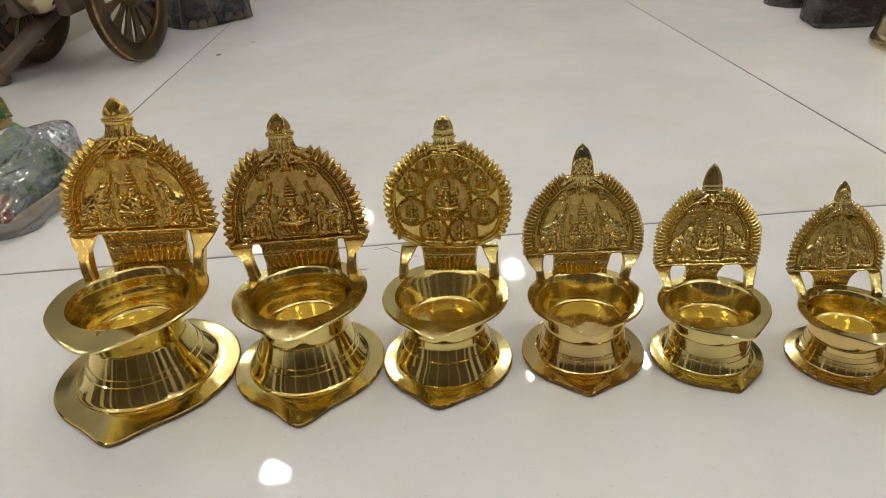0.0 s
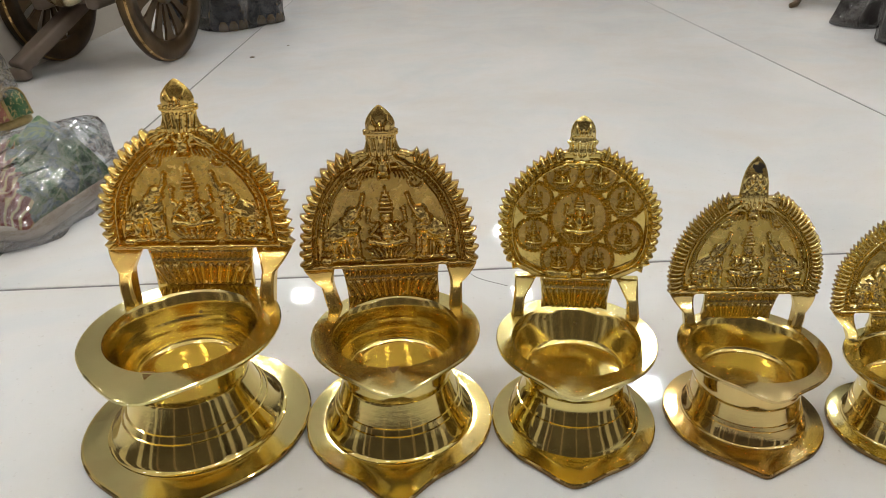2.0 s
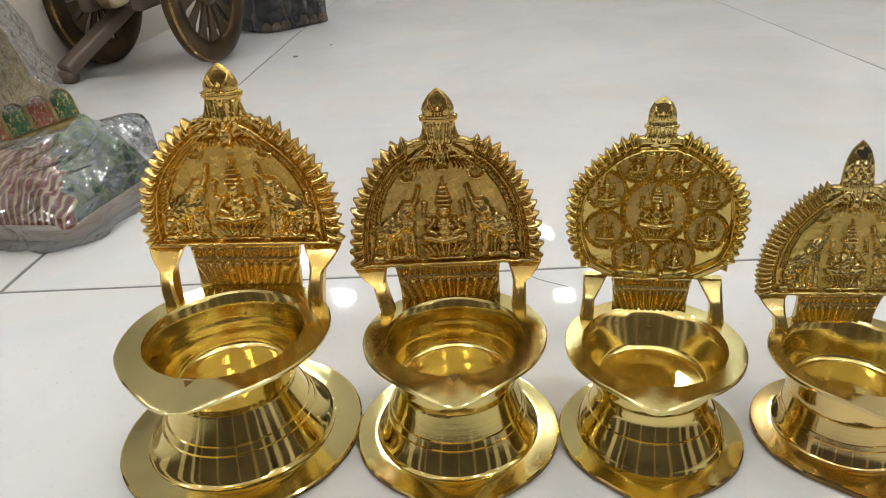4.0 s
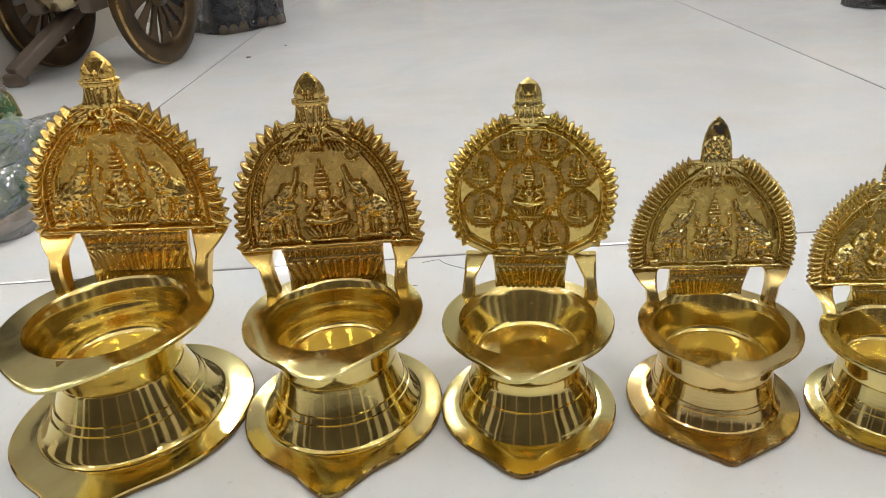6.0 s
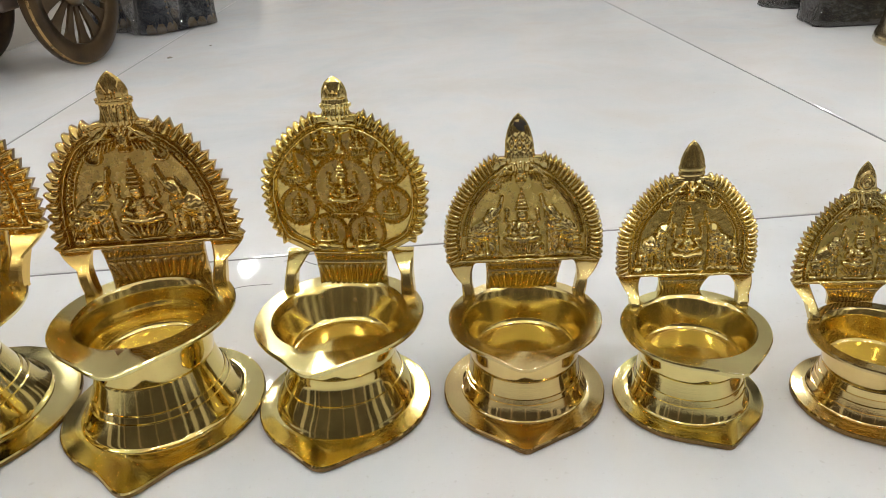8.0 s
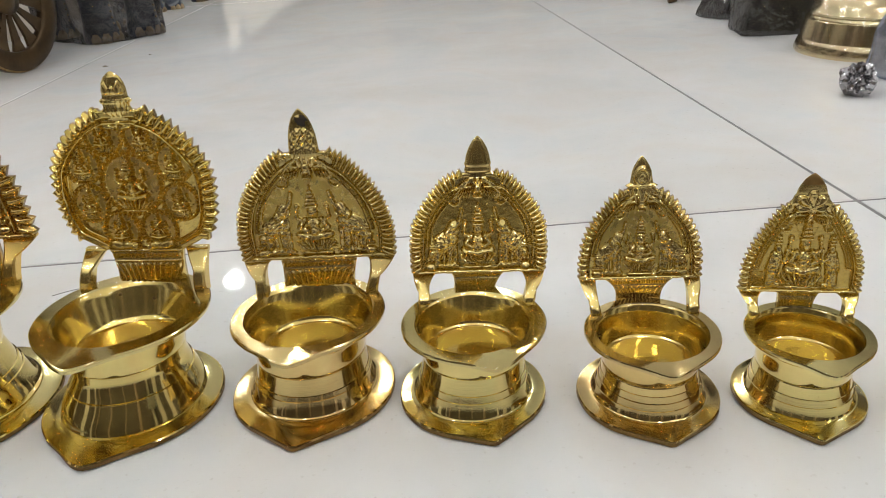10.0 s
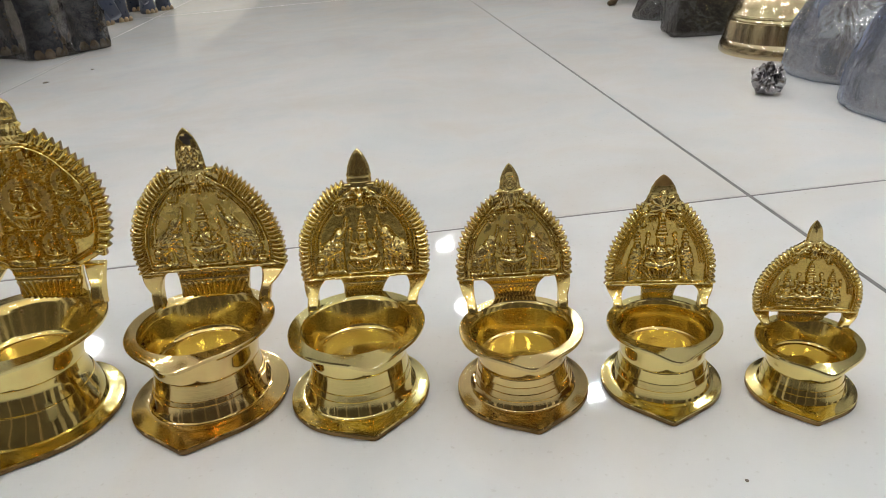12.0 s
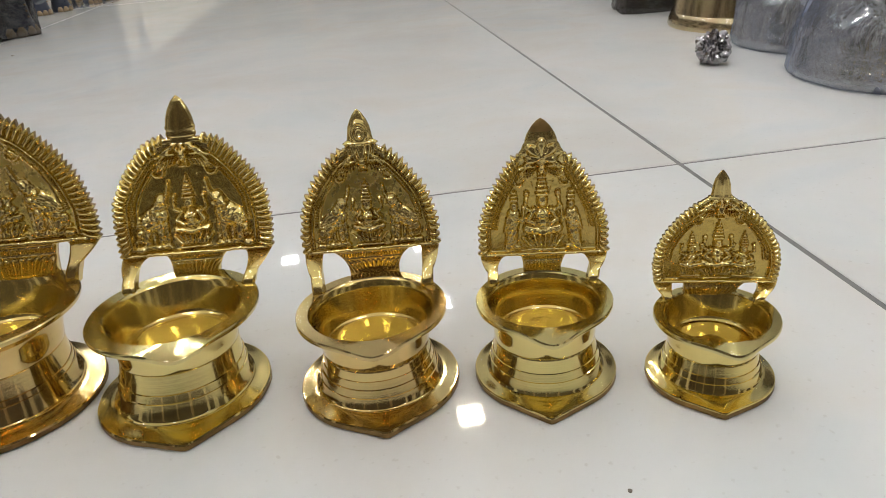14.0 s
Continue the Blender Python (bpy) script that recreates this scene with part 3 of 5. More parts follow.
def back_plate(d, parent):
    """Cast plate: toothed rim, corded borders and a sunk field with rounded relief."""
    W, H, N = d["W"], d["arch"] - d["z0"], d["teeth"]
    tall = d["tooth"] * W
    ring = d["style"] == "round"
    Wi, Hi = W - tall * 0.9, H - tall * 0.2
    per = 12
    cnt = N * per + 1
    bx, bz = plate_outline(Wi, Hi, d["shape"], cnt)
    # outward normal of the arch
    tx, tz = np.gradient(bx), np.gradient(bz)
    ln = np.hypot(tx, tz) + 1e-12
    nx, nz = tz / ln, -tx / ln
    k = np.arange(cnt)
    f = (k % per) / per
    which = np.minimum(k // per, N - 1)
    rnd = np.random.RandomState(d["seed"])
    size = 1 + 0.16 * rnd.uniform(-1, 1, N)
    peak = 1 - np.abs(2 * f - 1)
    near_top = np.where(bz > 0.55 * Hi, smooth(d["clear"] * 0.8, d["clear"] * 1.05, np.abs(bx) / Wi), 1.0)
    near_foot = np.where(bz < d["bare"] * Hi, 0.0, 1.0)
    tooth = tall * peak ** d["sharp"] * size[which] * near_top * near_foot
    lift = 0.42 * tooth * np.where(bz > 0.1 * Hi, 1, 0)
    # the lower edge runs back from the left foot to the right
    low = 160
    lx = np.linspace(bx[-1], bx[0], low + 2)[1:-1]
    lz = np.full(low, 0.0)
    BX, BZ = np.r_[bx, lx], np.r_[bz, lz]
    TXo, TZo = np.r_[nx * tooth, np.zeros(low)], np.r_[nz * tooth + lift, np.zeros(low)]
    S = np.r_[np.arange(cnt) / per, np.full(low, -1.0)]
    cz = 0.42 * Hi
    R = np.r_[np.linspace(0.0, 0.70, 84), np.linspace(0.708, 0.90, 30), np.linspace(0.91, 1.0, 9)]
    P = R[:, None]
    X = P * BX[None] + smooth(0.90, 1.0, P) * TXo[None]
    Z = cz + P * (BZ - cz)[None] + smooth(0.90, 1.0, P) * TZo[None]
    u, v = X / W, Z / H
    edge = (S >= 0)[None] & np.ones_like(u, dtype=bool)
    # relief heights, in plate widths
    sd = d["seed"]
    h = np.zeros_like(u)
    amp = d["amp"]
    disc = np.full_like(u, 9.0)
    if ring:
        for j in range(8):
            a = math.pi / 8 + j * math.pi / 4
            cu, cv = 0.595 * math.cos(a), 0.49 + 0.60 * math.sin(a) * W / H
            dd = np.hypot(u - cu, (v - cv) * H / W)
            ring_bead = 0.7 + 0.3 * np.cos(np.arctan2((v - cv) * H / W, u - cu) * 26)
            np.maximum(h, amp * 0.8 * ring_bead * bulge(np.abs(dd - 0.212), 0.021), out=h)
            disc = np.minimum(disc, dd / 0.19)
            seated_form(h, u, (v - cv) * H / W + cv, cu, cv - 0.15, 0.39, amp * 0.9)
        dd = np.hypot(u, (v - 0.49) * H / W)
        bead = 0.6 + 0.4 * np.cos(np.arctan2((v - 0.49) * H / W, u) * 34)
        np.maximum(h, amp * 0.85 * bead * bulge(np.abs(dd - 0.355), 0.03), out=h)
        disc = np.minimum(disc, dd / 0.325)
        seated_form(h, u, (v - 0.49) * H / W + 0.49, 0.0, 0.49 - 0.28, 0.72, amp)
        for sg in (-1, 1):
            add(h, dist_capsule(u, v, (sg * 0.08, 0.035), (sg * 0.36, 0.05)), 0.04, amp * 0.7)
            add(h, dist_capsule(u, v, (sg * 0.06, 0.945), (sg * 0.16, 0.955)), 0.03, amp * 0.8)
            add(h, dist_capsule(u, v, (sg * 0.05, 0.885), (sg * 0.15, 0.90)), 0.028, amp * 0.8)
        add(h, dist_capsule(u, v, (0.0, 0.90), (0.0, 0.93)), 0.05, amp)
    else:
        w = v * 1.27
        uz, wz = u / 1.06, 0.08 + (w - 0.08) / 1.02
        seated_form(h, uz, wz, 0.0, 0.13, d["figure"] * 1.0, amp)
        flanking_forms(h, uz, wz, amp * 0.9, d["flank"])
        if d["flank"] == "beasts":
            corner_pots(h, u, w, amp * 0.9)
        crown_scrolls(h, u, w - 0.075, amp)
        for j in range(6):
            pair(h, u, w, (0.035 + 0.03 * j, 1.285 - 0.03 * j), (0.075 + 0.05 * j, 1.19 - 0.034 * j), 0.0165, amp * 0.85)
        add(h, dist_capsule(u, w, (0.0, 1.10), (0.0, 1.24)), 0.034, amp * 0.8)
        add(h, np.abs(v - 0.028), 0.024, amp * 0.8)
    h = chased(h, u, v * H / W, sd, d["detail"])
    # corded borders follow the arch
    rib = d["rib"]
    arch = edge & (v > 0.03)
    slant = np.cos(S[None] * 2 * math.pi * d["cord"] + (P - rib) * 60)
    cord = 0.66 + 0.34 * slant
    b1 = bulge(np.abs(P - rib + 0.022), 0.017) * amp * 0.85 * np.ones_like(cord)
    b2 = bulge(np.abs(P - rib + 0.082), 0.034) * amp * 0.75 * cord
    b3 = bulge(np.abs(P - rib + 0.142), 0.014) * amp * 0.6
    border = np.maximum(np.maximum(b1, b2), b3 * np.ones_like(cord))
    if ring:
        border = b1
    inner = rib - (0.04 if ring else 0.155)
    crown = (np.abs(u) < 0.33) & (v > 0.72) & (not ring)
    follow = arch & (P > inner) & ((v > 0.27) | ring | (P > rib - 0.04)) & ~crown
    h = np.where(follow, np.maximum(h * (P < inner + 0.03), border), h)
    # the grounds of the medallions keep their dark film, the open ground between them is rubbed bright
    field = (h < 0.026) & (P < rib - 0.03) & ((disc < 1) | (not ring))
    # ribs of the teeth: each one swells from the border to its point
    ridge = np.r_[np.sin(np.pi * f) ** 0.9, np.zeros(low)][None]
    bare = np.r_[near_top * near_foot, np.zeros(low)][None]
    rim = smooth(rib - 0.005, rib + 0.04, P) * (0.034 + 0.058 * ridge * bare * (1 - 0.8 * smooth(0.93, 1.0, P)))
    h = np.where(edge & ~(crown & (P < 0.94)), np.maximum(h * (P < rib), rim), h)
    h = np.where(P >= 0.999, 0.0, h)
    worn = np.sin(9 * u + 4 * v + sd) * np.sin(7 * v - 5 * u + 2 * sd) + 0.6 * np.sin(23 * u - 17 * v + sd) * np.sin(19 * v + 11 * u)
    h = h * (1 + 0.09 * worn)
    th = 0.030 * W + 0.0006
    lean = math.tan(radians(d["tilt"]))
    Y = -th - h * W + Z * lean
    X = X + d["skew"] * Z
    front = np.stack([X, Y, Z], -1)
    nr, nc = u.shape
    verts = [tuple(p) for p in front.reshape(-1, 3)]
    faces, slots = [], []
    for i in range(nr - 1):
        fi = field[i] & field[i + 1]
        for j in range(nc):
            j2 = (j + 1) % nc
            a, b = i * nc + j, i * nc + j2
            faces.append((a, a + nc, b + nc, b) if i else (a, a + nc, b + nc))
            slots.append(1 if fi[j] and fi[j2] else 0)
    base = len(verts)
    for j in range(nc):
        verts.append((X[-1, j], Z[-1, j] * lean, Z[-1, j]))
    o = (nr - 1) * nc
    for j in range(nc):
        j2 = (j + 1) % nc
        faces.append((o + j, base + j, base + j2, o + j2))
        slots.append(2)
    mid = len(verts)
    verts.append((d["skew"] * cz, cz * lean, cz))
    for j in range(nc):
        faces.append((base + j, mid, base + (j + 1) % nc))
        slots.append(2)
    return piece("back_plate", verts, faces, [d["relief"], d["field"], DARK_CAST if d["raw"] else d["relief"]], parent, d["plate_label"], True, slots, pose(d["dx"], d["yp"], d["z0"], 0, -d["roll"], 0))


FINIALS = dict(
    necked=((-0.45, 0.85), (-0.2, 0.95), (0.0, 1.3), (0.05, 1.18), (0.10, 1.12), (0.21, 1.03), (0.33, 1.03), (0.36, 1.16), (0.40, 1.19), (0.415, 1.11), (0.43, 1.19), (0.46, 1.18), (0.49, 0.96), (0.60, 0.99), (0.70, 0.90), (0.80, 0.71), (0.88, 0.50), (0.95, 0.27), (0.985, 0.13), (1.0, 0.0)),
    round=((-0.4, 0.9), (0.0, 1.25), (0.10, 1.08), (0.18, 1.12), (0.22, 1.27), (0.28, 1.3), (0.32, 1.1), (0.38, 1.04), (0.55, 1.02), (0.70, 0.93), (0.85, 0.68), (0.95, 0.32), (0.99, 0.12), (1.0, 0.0)),
    pointed=((-0.35, 0.8), (0.0, 1.1), (0.05, 1.04), (0.22, 1.0), (0.40, 0.94), (0.60, 0.8), (0.78, 0.59), (0.90, 0.33), (0.97, 0.12), (1.0, 0.0)),
    banded=((-0.12, 1.1), (0.0, 1.0), (0.04, 0.93), (0.07, 1.02), (0.14, 1.02), (0.17, 0.95), (0.24, 1.03), (0.28, 1.03), (0.31, 0.97), (0.48, 0.9), (0.68, 0.7), (0.87, 0.4), (0.96, 0.16), (1.0, 0.0)),
    flame=((-0.35, 1.0), (0.0, 1.35), (0.08, 1.3), (0.12, 1.5), (0.20, 1.08), (0.35, 1.0), (0.55, 0.9), (0.72, 0.68), (0.87, 0.4), (0.96, 0.16), (1.0, 0.0)),
    leaf=((-0.3, 1.0), (0.0, 1.4), (0.10, 1.24), (0.22, 1.15), (0.30, 1.02), (0.38, 1.0), (0.55, 0.87), (0.78, 0.57), (0.93, 0.26), (1.0, 0.0)),
    spike=((-0.4, 0.8), (0.0, 1.2), (0.10, 1.05), (0.20, 1.0), (0.43, 0.92), (0.67, 0.73), (0.86, 0.38), (0.95, 0.16), (1.0, 0.0)))


def finial_front(kind, x, q, r):
    """Height of the chased front over the bare form, in half widths; x across, q up, r the half width there."""
    side = abs(x)
    edge = side / max(r, 1e-6)
    if kind in ("necked", "round"):
        if q < 0.30:
            return 0.20 * abs(math.sin((side - 0.35 * q) * 7.5)) * (1 if q > -0.12 else 0)
        if q < 0.46:
            return 0.10 * abs(math.sin(side * 12))
        tip = 0.80 - 0.18 * abs(math.sin(side * 4.2 + 0.8))
        fade = min(1.0, max(0.0, (tip - q) * 14))
        return 0.34 * fade * abs(math.cos(side * 4.2 + 0.8)) ** 0.7
    if kind == "pointed":
        # raised edge round a sunk face with lumps, and a deep hollow under the point
        if q < 0.08:
            return 0.12 * abs(math.sin(side * 9))
        ring = max(0.0, 1 - edge ** 4) * min(1.0, (q - 0.08) * 10) * min(1.0, max(0.0, (0.93 - q) * 10))
        lump = 0.30 * abs(math.sin(6.5 * side - 9 * q + 0.9) * math.cos(5 * side + 11 * q)) if q < 0.56 else 0.0
        hollow = 0.10 * max(0.0, 1 - ((q - 0.68) / 0.17) ** 2 - (x / 0.62) ** 2)
        return ring * (0.7 * lump - 0.07 - hollow)
    if kind == "banded":
        return 0.0
    if kind == "flame":
        # two drop-shaped rings round a small eye, fans of petals below
        if q < 0.16:
            return 0.22 * abs(math.sin(side * 6.5 - q * 4))
        d0 = math.hypot(x / (1.0 - 0.55 * max(0.0, q - 0.40)), (q - 0.40) * 2.6)
        grow = min(1.0, (q - 0.16) * 9)
        return grow * (0.20 * math.exp(-((d0 - 0.66) / 0.13) ** 2) + 0.18 * math.exp(-((d0 - 0.33) / 0.10) ** 2) + 0.2 * math.exp(-(d0 / 0.15) ** 2))
    if kind == "leaf":
        # a rosette of pointed petals that stops below a plain point
        ang = math.atan2(x, q * 1.9 + 0.25)
        reach = math.hypot(x, q * 1.9 + 0.25)
        petal = abs(math.cos(ang * 3.4))
        edge_at = 0.78 + 0.36 * petal
        return 0.32 * (0.35 + 0.65 * petal) * min(1.0, max(0.0, (edge_at - reach) * 9))
    return 0.16 * math.exp(-(side / 0.16) ** 2) * min(1.0, max(0.0, (0.75 - q) * 4)) + 0.10 * math.exp(-((edge - 0.8) / 0.12) ** 2)


def finial(d, parent):
    W, zt, za = d["W"], d["tip"], d["arch"] - 0.0004
    h = zt - za
    lean = math.tan(radians(d["tilt"]))
    w = d["bud"]
    kind = d["finial"]
    prof = [(r * w, q * h) for q, r in FINIALS[kind]]
    steps = 96
    loops = []
    dense = []
    for (r0, z0), (r1, z1) in zip(prof[:-1], prof[1:]):
        for q in range(6):
            dense.append((r0 + (r1 - r0) * q / 6, z0 + (z1 - z0) * q / 6))
    dense.append(prof[-1])
    for r, z in dense:
        lp = []
        for j in range(steps):
            a = 2 * math.pi * j / steps
            x, y = r * math.cos(a), (r * 0.16 + w * 0.18 * min(1.0, r / (0.7 * w))) * math.sin(a)
            if y < 0:
                y -= w * finial_front(kind, x / w, z / h, r / w) * d["chase"] * min(1.0, -y / (0.2 * w))
            lp.append((x + d["skew"] * z, y + z * lean, z))
        loops.append(lp)
    v, f = rings(loops, True, False)
    slots = []
    for i in range(len(f)):
        x, y, z = v[f[i][0]]
        q, x = z / h, (x - d["skew"] * z) / w
        # Faces inside the hollow take the painted shade.
        hollow = kind == "pointed" and y < z * lean and ((q - 0.70) / 0.13) ** 2 + ((x - 0.05) / 0.42) ** 2 < 1 + 0.5 * math.sin(9 * x + 30 * q)
        slots.append(1 if hollow or (kind == "leaf" and q > 0.62) else 0)
    piece("finial", v, f, [d["cap"], HOLLOW_SHADE if kind == "pointed" else DARK_CAST], parent, d["finial_label"], True, slots, pose(d["dx"] + (d["skew"] - math.tan(radians(d["roll"]))) * (za - d["z0"]), d["yp"] + (za - d["z0"]) * lean - 0.02 * W - 0.0004, za))


def bowl_outline(R, tip, turn, steps, wide, kind):
    """Rim or flange seen from above, with a drawn-out lip towards the front."""
    out = []
    for j in range(steps):
        a = 2 * math.pi * j / steps
        off = (a - (-math.pi / 2 + turn) + math.pi) % (2 * math.pi) - math.pi
        if kind == "tangent":
            alpha = math.acos(min(0.999, R / tip))
            r = R / math.cos(abs(off) - alpha) if abs(off) < alpha else R
            r = min(r, tip * 0.985)
        else:
            q = abs(off) / wide
            r = R + (tip - R) * math.exp(-(q ** 1.7))
        r *= 1 + 0.004 * noise.noise(Vector((3.1 * math.cos(a), 3.1 * math.sin(a), 40 * R))) + 0.0022 * noise.noise(Vector((11 * math.cos(a), 11 * math.sin(a), 90 * R)))
        lip = math.exp(-(abs(off) / (wide * 0.8)) ** 2)
        out.append((r * math.cos(a), r * math.sin(a), lip, off))
    return out


def leaned(d, verts):
    """The foot and the cup of some lamps stand a little off the middle of the flange."""
    ox, oy = d["off"]
    return [(x + ox * min(1.0, z / d["zr"]), y + oy * min(1.0, z / d["zr"]), z) for x, y, z in verts]


def lamp_base(d, parent):
    R, z = d["Rb"], d["flange"]
    steps = 144
    turn = radians(d["toe_turn"] - d["yaw"])
    rimline = bowl_outline(R, d["toe"], turn, steps, d["toe_wide"], d["toe_kind"])
    foot = d["foot_r"] * R
    loops = []
    for s, zz in ((0.96, 0.0), (0.993, 0.0003), (1.0, 0.25 * z), (1.0, 0.80 * z), (0.988, z), (0.972, z * 1.02)):
        loops.append([(x * s, y * s, zz) for x, y, l, o in rimline])
    for t in (0.3, 0.65, 1.0):
        lp = []
        for x, y, l, o in rimline:
            r = math.hypot(x, y)
            k = 0.972 + (foot / r - 0.972) * t
            lp.append((x * k, y * k, z * (1.02 + 0.33 * t)))
        loops.append(lp)
    v, f = rings(loops, True, True)
    # Side dark as patina; bevel and underside painted dark to outline the flange.
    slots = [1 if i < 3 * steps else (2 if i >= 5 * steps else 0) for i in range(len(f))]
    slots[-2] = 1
    piece("base_flange", v, f, [d["metal"], DARK_CAST, d["satin"]], parent, "", True, slots, None, 30)


def lamp_foot(d, parent):
    """Turned foot: a flaring skirt with raised threads, up to the groove under the cup."""
    R, zb, zg = d["Rb"], d["flange"] * 1.35, d["groove"]
    f0, f1 = d["foot_r"] * R, d["waist"] * R
    h = zg - zb
    prof = [(f0 * 1.01, zb - 0.0006), (f0, zb + 0.02 * h)]
    marks = d["threads"]
    stops = sorted([(i / 28, 0) for i in range(1, 29) if all(abs(i / 28 - mk) > 0.03 for mk in marks)] + [(mk + e, k) for mk in marks for e, k in ((-0.016, 1), (-0.006, 2), (0.004, 2), (0.012, 3))])
    cut = 0.013 * R
    for t, k in stops:
        r = f0 + (f1 - f0) * ((1 - d["drum"]) * t ** d["skirt"] + d["drum"] * min(1.0, t / 0.86) ** 2 * (3 - 2 * min(1.0, t / 0.86)))
        # a thin raised thread with a step above it
        above = sum(1 for mk in marks if t > mk + 0.008)
        r += cut * (len(marks) / 2 - above) * 0.6 * (1 - abs(2 * t - 1)) + (cut * 0.5 if k == 2 else 0.0)
        prof.append((r, zb + h * t))
    prof.append((f1 * 0.985, zg + 0.0002))
    prof.append((f1 * 0.93, zg + 0.0004))
    v, f = lathe(prof, 128)
    piece("foot", leaned(d, v), f, d["metal"], parent, "", True, None, None, 38)


def lamp_cup(d, parent):
    """Open oil cup: tapering wall, flat rim with a drawn spout, hollow inside."""
    R, zr, zg = d["Rr"], d["zr"], d["groove"]
    turn = radians(d["lip_turn"] - d["yaw"])
    steps = 144
    line = bowl_outline(R, d["lip"], turn, steps, d["lip_wide"], "drawn")
    Ri = d["open"] * R
    fl = d["waist"] * d["Rb"]
    drop = d["droop"]
    th = 0.0012 + 0.012 * R
    loops = []

    def circle(r, z):
        return [(r * math.cos(2 * math.pi * j / steps), r * math.sin(2 * math.pi * j / steps), z) for j in range(steps)]

    def edge(s, dz):
        return [(x * s, y * s, zr + dz - drop * l) for x, y, l, o in line]

    w = zr - zg
    loops.append(circle(fl * 0.90, zg - 0.0003))
    loops.append(circle(fl * 1.0, zg + 0.0001))
    loops.append(circle(fl * 1.015, zg + 0.05 * w))
    for t in (0.25, 0.5, 0.72):
        loops.append(circle(fl * 1.01 + (Ri + 0.02 * R - fl) * t ** 1.6 * 0.9, zg + w * t))
    loops.append(circle(Ri + 0.03 * R, zr - th * 1.6))
    lip = []
    for x, y, l, o in line:
        r = math.hypot(x, y)
        k = (Ri + 0.05 * R) / r
        lip.append((x * k, y * k, zr - th * 1.15 - 0.25 * drop * l))
    loops.append(lip)
    loops.append(edge(0.975, -th))
    loops.append(edge(0.994, -th * 0.92))
    loops.append(edge(1.0, -th * 0.75))
    loops.append(edge(1.0, -th * 0.22))
    loops.append(edge(0.988, 0.0))
    for t in (0.04, 0.35, 0.7):
        lp = []
        for x, y, l, o in line:
            r = math.hypot(x, y)
            k = 0.988 + ((Ri + 0.02 * R) / r - 0.988) * t
            groove = 0.35 * drop * l * math.exp(-(o / 0.16) ** 2)
            lp.append((x * k, y * k, zr - drop * l * (1 - t) ** 1.3 - groove * t))
        loops.append(lp)
    loops.append([(Ri * 1.02 * math.cos(2 * math.pi * j / steps), Ri * 1.02 * math.sin(2 * math.pi * j / steps), zr - 0.12 * drop * line[j][2]) for j in range(steps)])
    loops.append([(Ri * math.cos(2 * math.pi * j / steps), Ri * math.sin(2 * math.pi * j / steps), zr - 0.0005 - 0.2 * drop * line[j][2]) for j in range(steps)])
    zf = zg + d["cup_floor"] * w
    Rf = d["floor_r"] * fl
    for t in (0.08, 0.25, 0.4, 0.48, 0.52, 0.7, 0.85, 0.94):
        step = d["ledge"] * R
        loops.append(circle(Ri * 0.985 + (Rf - Ri * 0.985) * t + (step if t < 0.5 else -step) * (1 - abs(2 * t - 1)), zr + (zf - zr) * t))
    loops.append(circle(Rf * 0.96, zf + 0.01 * w))
    loops.append(circle(Rf * 0.90, zf - 0.004 * w))
    loops.append(circle(Rf * 0.55, zf + 0.006 * w))
    loops.append(circle(Rf * 0.20, zf + 0.010 * w))
    loops.append(circle(Rf * 0.03, zf + 0.006 * w))
    v, f = rings(loops, True, True)
    rows = [i // steps for i in range(len(f) - 2)]
    slots = [0 if r < 8 else (1 if r < 17 else 2) for r in rows] + [0, 2]
    piece("oil_cup", leaned(d, v), f, [d["metal"], d["satin"], d["inner"]], parent, "", True, slots, None, 38)


def casting_pits(d, parent):
    """Casting blowholes in the cup wall: flat beads, coloured dark for the shade inside."""
    R, zr, zg = d["Rr"], d["zr"], d["groove"]
    w = zr - zg
    zf, Rf, Ri = zg + d["cup_floor"] * w, d["floor_r"] * d["waist"] * d["Rb"], d["open"] * R * 0.985
    for angle, t, size in d["pits"]:
        r, a = Ri + (Rf - Ri) * t + d["ledge"] * R * (1 - abs(2 * t - 1)), radians(angle)
        bm = bmesh.new()
        bmesh.ops.create_icosphere(bm, subdivisions=2, radius=size)
        for q in bm.verts:
            q.co += noise.noise_vector(q.co * 1500) * size * 0.5
            q.co.y *= 0.3
        pit = part("pit_bead", bm, DARK_CAST, parent, "flat bead coloured dark as a casting pit")
        z = zr + (zf - zr) * t
        k = min(1.0, z / zr)
        pit.matrix_basis = pose(r * math.cos(a) + d["off"][0] * k, r * math.sin(a) + d["off"][1] * k, z, 0, 0, angle - 90)


def notch_wedge(d, parent):
    """Wedge on the inner rim behind the spout, coloured dark like a shaded cut."""
    R, Ri = d["Rr"], d["open"] * d["Rr"]
    a = radians(d["lip_turn"] - d["yaw"]) - math.pi / 2
    c, s = math.cos(a), math.sin(a)
    bm = bmesh.new()
    loops = []
    for z in (d["zr"] - 0.0010, d["zr"] + 0.00025 - 0.3 * d["droop"]):
        loops.append([bm.verts.new((c * r - s * t + d["off"][0], s * r + c * t + d["off"][1], z)) for r, t in ((Ri * 0.985, -0.062 * R), (Ri * 1.02, -0.058 * R), (Ri * 1.13, 0.0), (Ri * 1.02, 0.058 * R), (Ri * 0.985, 0.062 * R))])
    for q in range(5):
        bm.faces.new((loops[0][q], loops[0][(q + 1) % 5], loops[1][(q + 1) % 5], loops[1][q]))
    bm.faces.new(loops[0])
    bm.faces.new(loops[1])
    part("notch_wedge", bm, DARK_CAST, parent, "flat wedge coloured dark as a cut behind the spout", False)


